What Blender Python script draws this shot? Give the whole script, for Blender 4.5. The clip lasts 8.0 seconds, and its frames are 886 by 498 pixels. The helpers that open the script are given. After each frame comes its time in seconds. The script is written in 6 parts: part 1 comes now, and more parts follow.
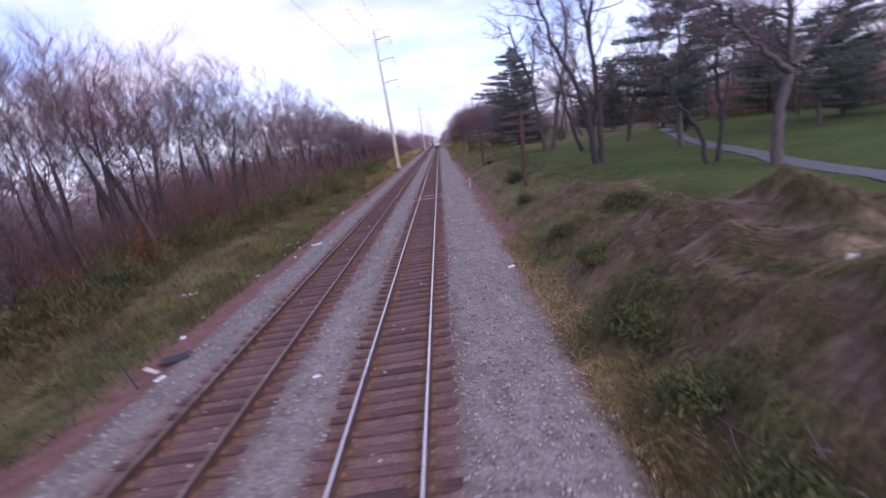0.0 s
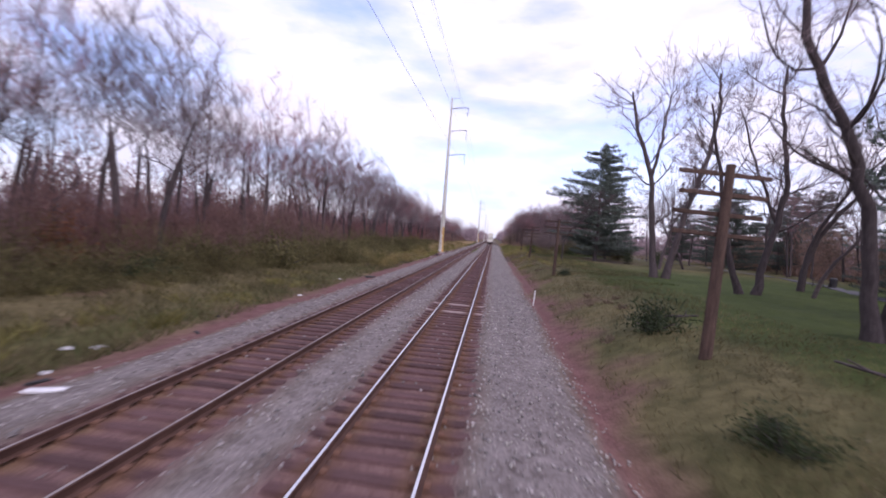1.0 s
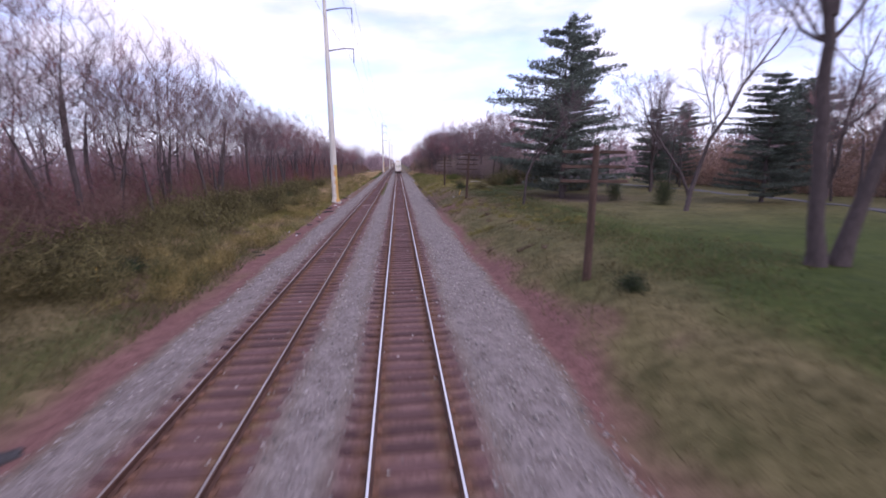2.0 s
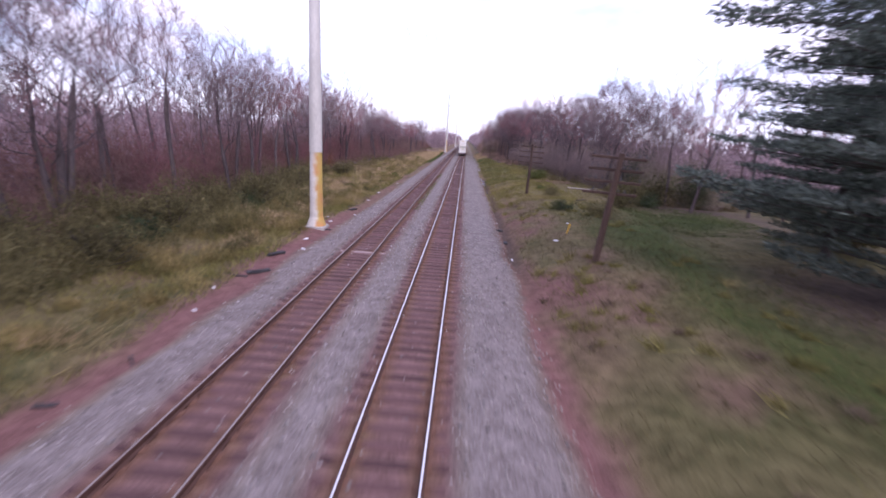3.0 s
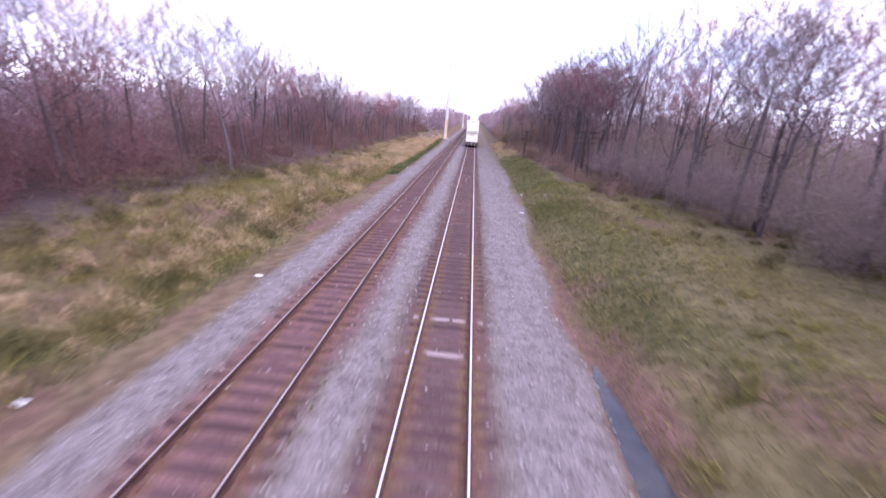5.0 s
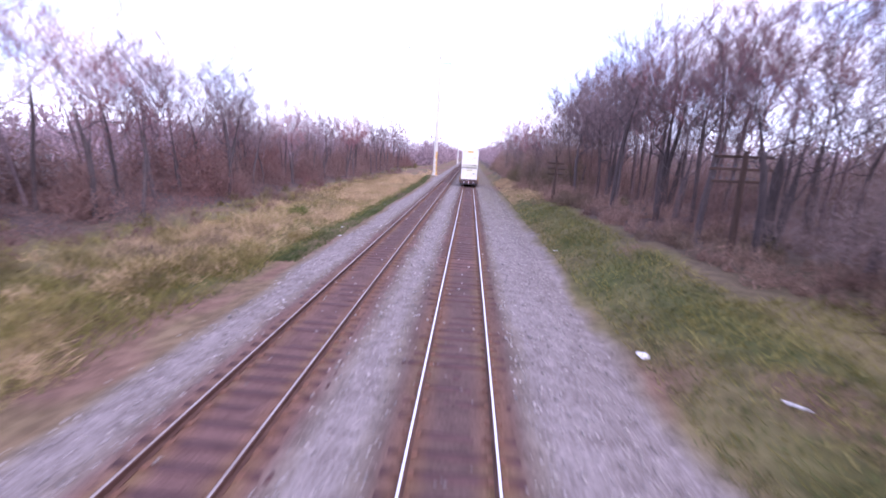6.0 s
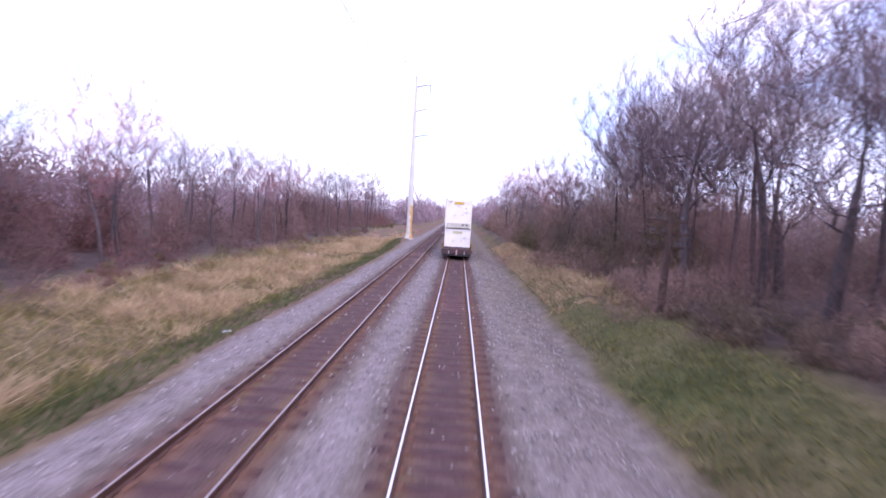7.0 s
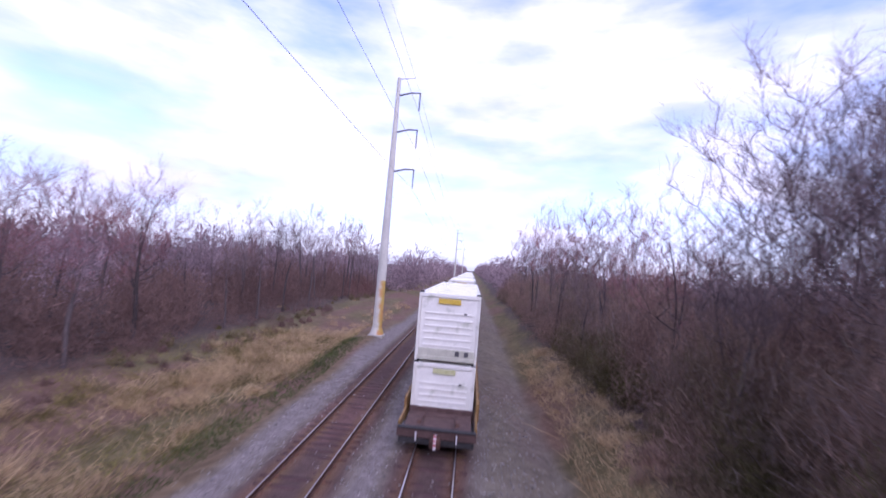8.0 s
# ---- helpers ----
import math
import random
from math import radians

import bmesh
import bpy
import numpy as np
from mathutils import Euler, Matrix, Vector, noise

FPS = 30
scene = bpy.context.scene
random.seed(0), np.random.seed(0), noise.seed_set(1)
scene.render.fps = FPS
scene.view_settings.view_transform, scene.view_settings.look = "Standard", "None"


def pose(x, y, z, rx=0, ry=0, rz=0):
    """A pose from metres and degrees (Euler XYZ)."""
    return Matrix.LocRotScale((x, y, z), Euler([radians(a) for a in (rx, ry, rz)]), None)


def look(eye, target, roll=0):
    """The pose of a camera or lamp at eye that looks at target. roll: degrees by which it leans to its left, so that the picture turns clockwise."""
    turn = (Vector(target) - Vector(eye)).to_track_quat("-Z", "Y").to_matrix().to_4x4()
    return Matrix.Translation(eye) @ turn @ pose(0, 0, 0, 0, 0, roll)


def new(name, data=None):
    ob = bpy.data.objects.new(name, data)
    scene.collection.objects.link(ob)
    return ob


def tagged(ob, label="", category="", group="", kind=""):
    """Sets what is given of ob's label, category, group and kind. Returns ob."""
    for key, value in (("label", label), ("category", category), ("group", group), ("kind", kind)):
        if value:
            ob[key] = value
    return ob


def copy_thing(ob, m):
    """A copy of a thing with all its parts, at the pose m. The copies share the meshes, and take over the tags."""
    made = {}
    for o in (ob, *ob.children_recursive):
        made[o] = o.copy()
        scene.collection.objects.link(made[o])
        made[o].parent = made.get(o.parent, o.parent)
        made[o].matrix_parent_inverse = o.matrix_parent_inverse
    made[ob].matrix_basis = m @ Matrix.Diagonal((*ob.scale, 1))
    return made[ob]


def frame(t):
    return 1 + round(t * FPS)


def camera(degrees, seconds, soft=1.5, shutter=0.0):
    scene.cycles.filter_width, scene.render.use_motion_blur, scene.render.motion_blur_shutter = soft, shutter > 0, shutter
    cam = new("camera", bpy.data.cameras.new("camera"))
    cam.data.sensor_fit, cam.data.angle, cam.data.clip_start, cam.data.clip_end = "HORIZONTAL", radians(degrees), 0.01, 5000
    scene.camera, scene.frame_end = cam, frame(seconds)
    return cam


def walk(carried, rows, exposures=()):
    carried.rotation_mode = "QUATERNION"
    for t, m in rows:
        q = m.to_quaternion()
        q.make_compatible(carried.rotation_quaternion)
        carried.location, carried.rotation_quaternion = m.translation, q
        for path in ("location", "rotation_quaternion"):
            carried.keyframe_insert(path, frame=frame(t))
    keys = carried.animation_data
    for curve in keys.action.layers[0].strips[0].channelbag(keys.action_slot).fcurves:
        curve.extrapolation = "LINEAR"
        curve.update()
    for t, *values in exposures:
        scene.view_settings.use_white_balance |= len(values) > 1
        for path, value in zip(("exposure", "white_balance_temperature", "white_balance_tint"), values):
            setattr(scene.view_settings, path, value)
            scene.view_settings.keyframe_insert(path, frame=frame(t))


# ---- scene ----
# Camera and its flight over the right-hand track: time, place, yaw, pitch, lean
FLIGHT = [
    (0.0, 1.82, 0.00, 4.93, 1.89, -14.42, 9.66),
    (0.1, 2.36, 1.60, 3.97, 4.58, -12.91, 4.44),
    (0.2, 2.72, 3.28, 3.48, 8.2, -10.2, -2.0),
    (0.3, 2.92, 5.08, 3.10, 11.47, -7.62, -6.4),
    (0.4, 2.99, 6.97, 2.90, 14.30, -5.0, -8.07),
    (0.5, 2.93, 8.85, 2.90, 15.79, -2.89, -8.51),
    (0.7, 2.51, 12.97, 2.94, 15.0, -1.6, -6.3),
    (0.8, 2.18, 15.03, 3.09, 12.38, -0.58, -5.73),
    (1.0, 1.50, 19.27, 3.34, 6.56, -2.02, -4.37),
    (1.3, 0.56, 25.70, 3.73, 0.38, -6.98, -1.87),
    (1.5, 0.08, 30.79, 4.12, -3.42, -7.39, 0.80),
    (1.7, -0.21, 36.04, 4.51, -6.35, -9.07, 0.72),
    (2.8, 0.82, 68.01, 5.79, 0.07, -14.09, -2.42),
    (3.0, 1.10, 74.69, 6.09, 2.05, -14.53, -3.80),
    (3.3, 1.11, 84.89, 7.03, 3.96, -17.17, -4.01),
    (3.5, 1.04, 91.11, 7.46, 4.61, -19.10, -4.25),
    (3.8, 0.83, 100.61, 7.40, 5.03, -20.36, -3.53),
    (4.0, 0.65, 106.61, 7.19, 4.83, -20.56, -3.02),
    (4.3, 0.45, 117.20, 6.83, 3.40, -20.05, -3.32),
    (4.5, 0.39, 124.81, 6.60, 3.02, -19.37, -3.87),
    (4.7, 0.36, 132.54, 6.41, 2.74, -18.77, -4.65),
    (5.8, 0.00, 165.22, 4.97, 2.87, -12.72, -3.29),
    (6.0, -0.05, 171.08, 4.81, 2.80, -12.53, -3.44),
    (6.5, -0.16, 185.35, 4.37, 2.24, -10.38, -2.95),
    (7.0, 0.05, 198.81, 4.25, 1.89, -4.78, -3.37),
    (7.3, 0.30, 206.63, 4.56, 2.17, -1.46, -3.39),
    (7.5, 0.41, 211.57, 5.04, 2.35, -0.10, -4.53),
    (8.0, 0.80, 223.79, 6.72, 4.05, 2.43, -4.80),
]


def aim(x, y, z, yaw, pitch, lean):
    yaw, pitch = radians(yaw), radians(pitch)
    eye = Vector((x, y, z))
    ahead = Vector((-math.sin(yaw) * math.cos(pitch), math.cos(yaw) * math.cos(pitch), math.sin(pitch)))
    return look(eye, eye + ahead, -lean)


cam = camera(91.8, 8.0, soft=1.7, shutter=0.2)
walk(cam, [(r[0], aim(*r[1:])) for r in FLIGHT], exposures=[(0.0, -0.09, 5680, 38), (0.5, -0.03, 6040, 36), (1.0, -0.09, 6120, 34), (1.5, -0.08, 6060, 35), (3.0, 0.29, 5900, 39), (3.5, 0.48, 5880, 41), (4.0, 0.73, 5780, 42), (4.5, 0.86, 5820, 42), (6.0, 0.88, 5620, 42), (6.5, 0.84, 5620, 41), (7.0, 0.66, 5620, 43), (7.5, 0.4, 5580, 42), (8.0, 0.0, 5520, 42)])

# ---- sky and light: a bright broken overcast ----
SUN_UP, SUN_ROUND = 40.0, 150.0
world = bpy.data.worlds.new("overcast_sky")
scene.world = world
world.use_nodes = True
wn, wl = world.node_tree.nodes, world.node_tree.links
wn.clear()
w_out = wn.new("ShaderNodeOutputWorld")
w_bg = wn.new("ShaderNodeBackground")
w_sky = wn.new("ShaderNodeTexSky")
w_sky.sky_type = "NISHITA"
w_sky.sun_disc = False
w_sky.sun_elevation, w_sky.sun_rotation = radians(SUN_UP), radians(SUN_ROUND)
w_gain = wn.new("ShaderNodeMixRGB")
w_gain.blend_type = "MULTIPLY"
w_gain.inputs[0].default_value = 1.0
w_gain.inputs[2].default_value = (0.265, 0.275, 0.29, 1)
w_co = wn.new("ShaderNodeTexCoord")
w_map = wn.new("ShaderNodeMapping")
w_map.inputs["Scale"].default_value = (1.0, 1.0, 3.2)
w_map.inputs["Location"].default_value = (0.35, 0.1, 0.0)
w_noise = wn.new("ShaderNodeTexNoise")
w_noise.inputs["Scale"].default_value = 2.3
w_noise.inputs["Detail"].default_value = 6.0
w_noise.inputs["Roughness"].default_value = 0.55
w_ramp = wn.new("ShaderNodeValToRGB")
w_ramp.color_ramp.elements[0].position = 0.29
w_ramp.color_ramp.elements[0].color = (0.0, 0.0, 0.0, 1)
w_ramp.color_ramp.elements[1].position = 0.58
w_ramp.color_ramp.elements[1].color = (1, 1, 1, 1)
w_shade = wn.new("ShaderNodeTexNoise")
w_shade.inputs["Scale"].default_value = 4.5
w_shade.inputs["Detail"].default_value = 5.0
w_tone = wn.new("ShaderNodeValToRGB")
w_tone.color_ramp.elements[0].position = 0.3
w_tone.color_ramp.elements[0].color = (0.68, 0.78, 0.92, 1)
w_tone.color_ramp.elements[1].position = 0.55
w_tone.color_ramp.elements[1].color = (1.13, 1.17, 1.21, 1)
w_mix = wn.new("ShaderNodeMixRGB")
wl.new(w_co.outputs["Generated"], w_map.inputs["Vector"])
wl.new(w_map.outputs["Vector"], w_noise.inputs["Vector"])
wl.new(w_map.outputs["Vector"], w_shade.inputs["Vector"])
wl.new(w_noise.outputs["Fac"], w_ramp.inputs["Fac"])
wl.new(w_shade.outputs["Fac"], w_tone.inputs["Fac"])
wl.new(w_sky.outputs["Color"], w_gain.inputs[1])
w_sep = wn.new("ShaderNodeSeparateXYZ")
w_low = wn.new("ShaderNodeMapRange")
w_low.inputs["From Min"].default_value, w_low.inputs["From Max"].default_value = 0.06, 0.3
w_low.inputs["To Min"].default_value, w_low.inputs["To Max"].default_value = 0.75, 0.0
w_max = wn.new("ShaderNodeMath")
w_max.operation = "MAXIMUM"
wl.new(w_co.outputs["Generated"], w_sep.inputs["Vector"])
wl.new(w_sep.outputs["Z"], w_low.inputs["Value"])
wl.new(w_low.outputs["Result"], w_max.inputs[0])
wl.new(w_ramp.outputs["Color"], w_max.inputs[1])
wl.new(w_max.outputs["Value"], w_mix.inputs[0])
wl.new(w_gain.outputs["Color"], w_mix.inputs[1])
wl.new(w_tone.outputs["Color"], w_mix.inputs[2])
w_dot = wn.new("ShaderNodeVectorMath")
w_dot.operation = "DOT_PRODUCT"
w_dot.inputs[1].default_value = (math.sin(radians(SUN_ROUND)) * math.cos(radians(SUN_UP)), math.cos(radians(SUN_ROUND)) * math.cos(radians(SUN_UP)), math.sin(radians(SUN_UP)))
w_veil = wn.new("ShaderNodeMapRange")
w_veil.inputs["From Min"].default_value, w_veil.inputs["From Max"].default_value = -0.95, -0.4
w_veil.inputs["To Min"].default_value, w_veil.inputs["To Max"].default_value = 0.82, 1.08
wl.new(w_co.outputs["Generated"], w_dot.inputs[0])
wl.new(w_dot.outputs["Value"], w_veil.inputs["Value"])
wl.new(w_veil.outputs["Result"], w_bg.inputs["Strength"])
wl.new(w_mix.outputs["Color"], w_bg.inputs["Color"])
wl.new(w_bg.outputs["Background"], w_out.inputs["Surface"])

sun = new("sun", bpy.data.lights.new("sun", "SUN"))
sun.data.energy, sun.data.angle, sun.data.color = 1.35, radians(35), (1.0, 0.96, 0.9)
sun.matrix_world = look((0, 0, 60), Vector((0, 0, 60)) - Vector((
    math.sin(radians(SUN_ROUND)) * math.cos(radians(SUN_UP)),
    math.cos(radians(SUN_ROUND)) * math.cos(radians(SUN_UP)), math.sin(radians(SUN_UP)))))


# ---- materials ----
def material(name, low, high, scale=6.0, rough=0.85, metal=0.0, bump=0.3, fine=None, spread=0.0, island=0.0, stretch=(1, 1, 1), spot=None, thin=0.0):
    """Two colours mixed by coarse and fine noise; thin: how far light passes through; spread: lightness varied by object, island: by loose piece; spot: (colour, scale, from, to)."""
    m = bpy.data.materials.new(name)
    m.use_nodes = True
    n, l = m.node_tree.nodes, m.node_tree.links
    b = n["Principled BSDF"]
    b.inputs["Roughness"].default_value, b.inputs["Metallic"].default_value = rough, metal
    b.inputs["Specular IOR Level"].default_value = 0.2 if rough >= 0.85 else 0.5
    co = n.new("ShaderNodeTexCoord")
    mp = n.new("ShaderNodeMapping")
    mp.inputs["Scale"].default_value = stretch
    l.new(co.outputs["Object"], mp.inputs["Vector"])
    a = n.new("ShaderNodeTexNoise")
    a.inputs["Scale"].default_value, a.inputs["Detail"].default_value = scale, 4.0
    c = n.new("ShaderNodeTexNoise")
    c.inputs["Scale"].default_value, c.inputs["Detail"].default_value = fine or scale * 9.0, 3.0
    for t in (a, c):
        l.new(mp.outputs["Vector"], t.inputs["Vector"])
    add = n.new("ShaderNodeMath")
    add.operation = "MULTIPLY_ADD"
    add.inputs[1].default_value = 0.45
    l.new(c.outputs["Fac"], add.inputs[0])
    half = n.new("ShaderNodeMath")
    half.operation = "MULTIPLY"
    half.inputs[1].default_value = 0.55
    l.new(a.outputs["Fac"], half.inputs[0])
    l.new(half.outputs[0], add.inputs[2])
    ramp = n.new("ShaderNodeValToRGB")
    ramp.color_ramp.elements[0].position, ramp.color_ramp.elements[1].position = 0.36, 0.64
    ramp.color_ramp.elements[0].color, ramp.color_ramp.elements[1].color = (*low, 1), (*high, 1)
    l.new(add.outputs[0], ramp.inputs["Fac"])
    out = ramp.outputs["Color"]
    if spot:
        colour, sc, lo, hi = spot
        s = n.new("ShaderNodeTexNoise")
        s.inputs["Scale"].default_value, s.inputs["Detail"].default_value = sc, 5.0
        l.new(co.outputs["Object"], s.inputs["Vector"])
        r = n.new("ShaderNodeMapRange")
        r.inputs["From Min"].default_value, r.inputs["From Max"].default_value = lo, hi
        l.new(s.outputs["Fac"], r.inputs["Value"])
        x = n.new("ShaderNodeMixRGB")
        x.inputs[2].default_value = (*colour, 1)
        l.new(r.outputs["Result"], x.inputs[0])
        l.new(out, x.inputs[1])
        out = x.outputs["Color"]
    for amount, node, socket in ((spread, "ShaderNodeObjectInfo", "Random"), (island, "ShaderNodeNewGeometry", "Random Per Island")):
        if amount:
            info = n.new(node)
            r = n.new("ShaderNodeMapRange")
            r.inputs["To Min"].default_value, r.inputs["To Max"].default_value = 1 - amount, 1 + amount
            l.new(info.outputs[socket], r.inputs["Value"])
            h = n.new("ShaderNodeHueSaturation")
            l.new(r.outputs["Result"], h.inputs["Value"])
            l.new(out, h.inputs["Color"])
            out = h.outputs["Color"]
    l.new(out, b.inputs["Base Color"])
    if bump:
        bp = n.new("ShaderNodeBump")
        bp.inputs["Strength"].default_value, bp.inputs["Distance"].default_value = bump, 0.03
        l.new(add.outputs[0], bp.inputs["Height"])
        l.new(bp.outputs["Normal"], b.inputs["Normal"])
    if thin:
        tr = n.new("ShaderNodeBsdfTranslucent")
        both = n.new("ShaderNodeMixShader")
        both.inputs[0].default_value = thin
        l.new(out, tr.inputs["Color"])
        l.new(b.outputs["BSDF"], both.inputs[1])
        l.new(tr.outputs["BSDF"], both.inputs[2])
        l.new(both.outputs["Shader"], n["Material Output"].inputs["Surface"])
    return m


def tie_material(name, low, high, spread):
    """Timber with brown rust dust either side of each rail seat."""
    m = material(name, low, high, 3, 0.9, bump=0.5, spread=spread, stretch=(1, 9, 3))
    n, l = m.node_tree.nodes, m.node_tree.links
    b = n["Principled BSDF"]
    wood = b.inputs["Base Color"].links[0].from_socket
    co = n.new("ShaderNodeTexCoord")
    sep = n.new("ShaderNodeSeparateXYZ")
    l.new(co.outputs["Object"], sep.inputs["Vector"])
    value = sep.outputs["X"]
    for kind, number in (("ABSOLUTE", 0.0), ("SUBTRACT", 0.7525), ("ABSOLUTE", 0.0)):
        q = n.new("ShaderNodeMath")
        q.operation = kind
        q.inputs[1].default_value = number
        l.new(value, q.inputs[0])
        value = q.outputs[0]
    fade = n.new("ShaderNodeMapRange")
    fade.inputs["From Min"].default_value, fade.inputs["From Max"].default_value = 0.1, 0.36
    fade.inputs["To Min"].default_value, fade.inputs["To Max"].default_value = 0.85, 0.0
    l.new(value, fade.inputs["Value"])
    x = n.new("ShaderNodeMixRGB")
    x.inputs[2].default_value = (0.15, 0.078, 0.045, 1)
    l.new(fade.outputs["Result"], x.inputs[0])
    l.new(wood, x.inputs[1])
    l.new(x.outputs["Color"], b.inputs["Base Color"])
    return m


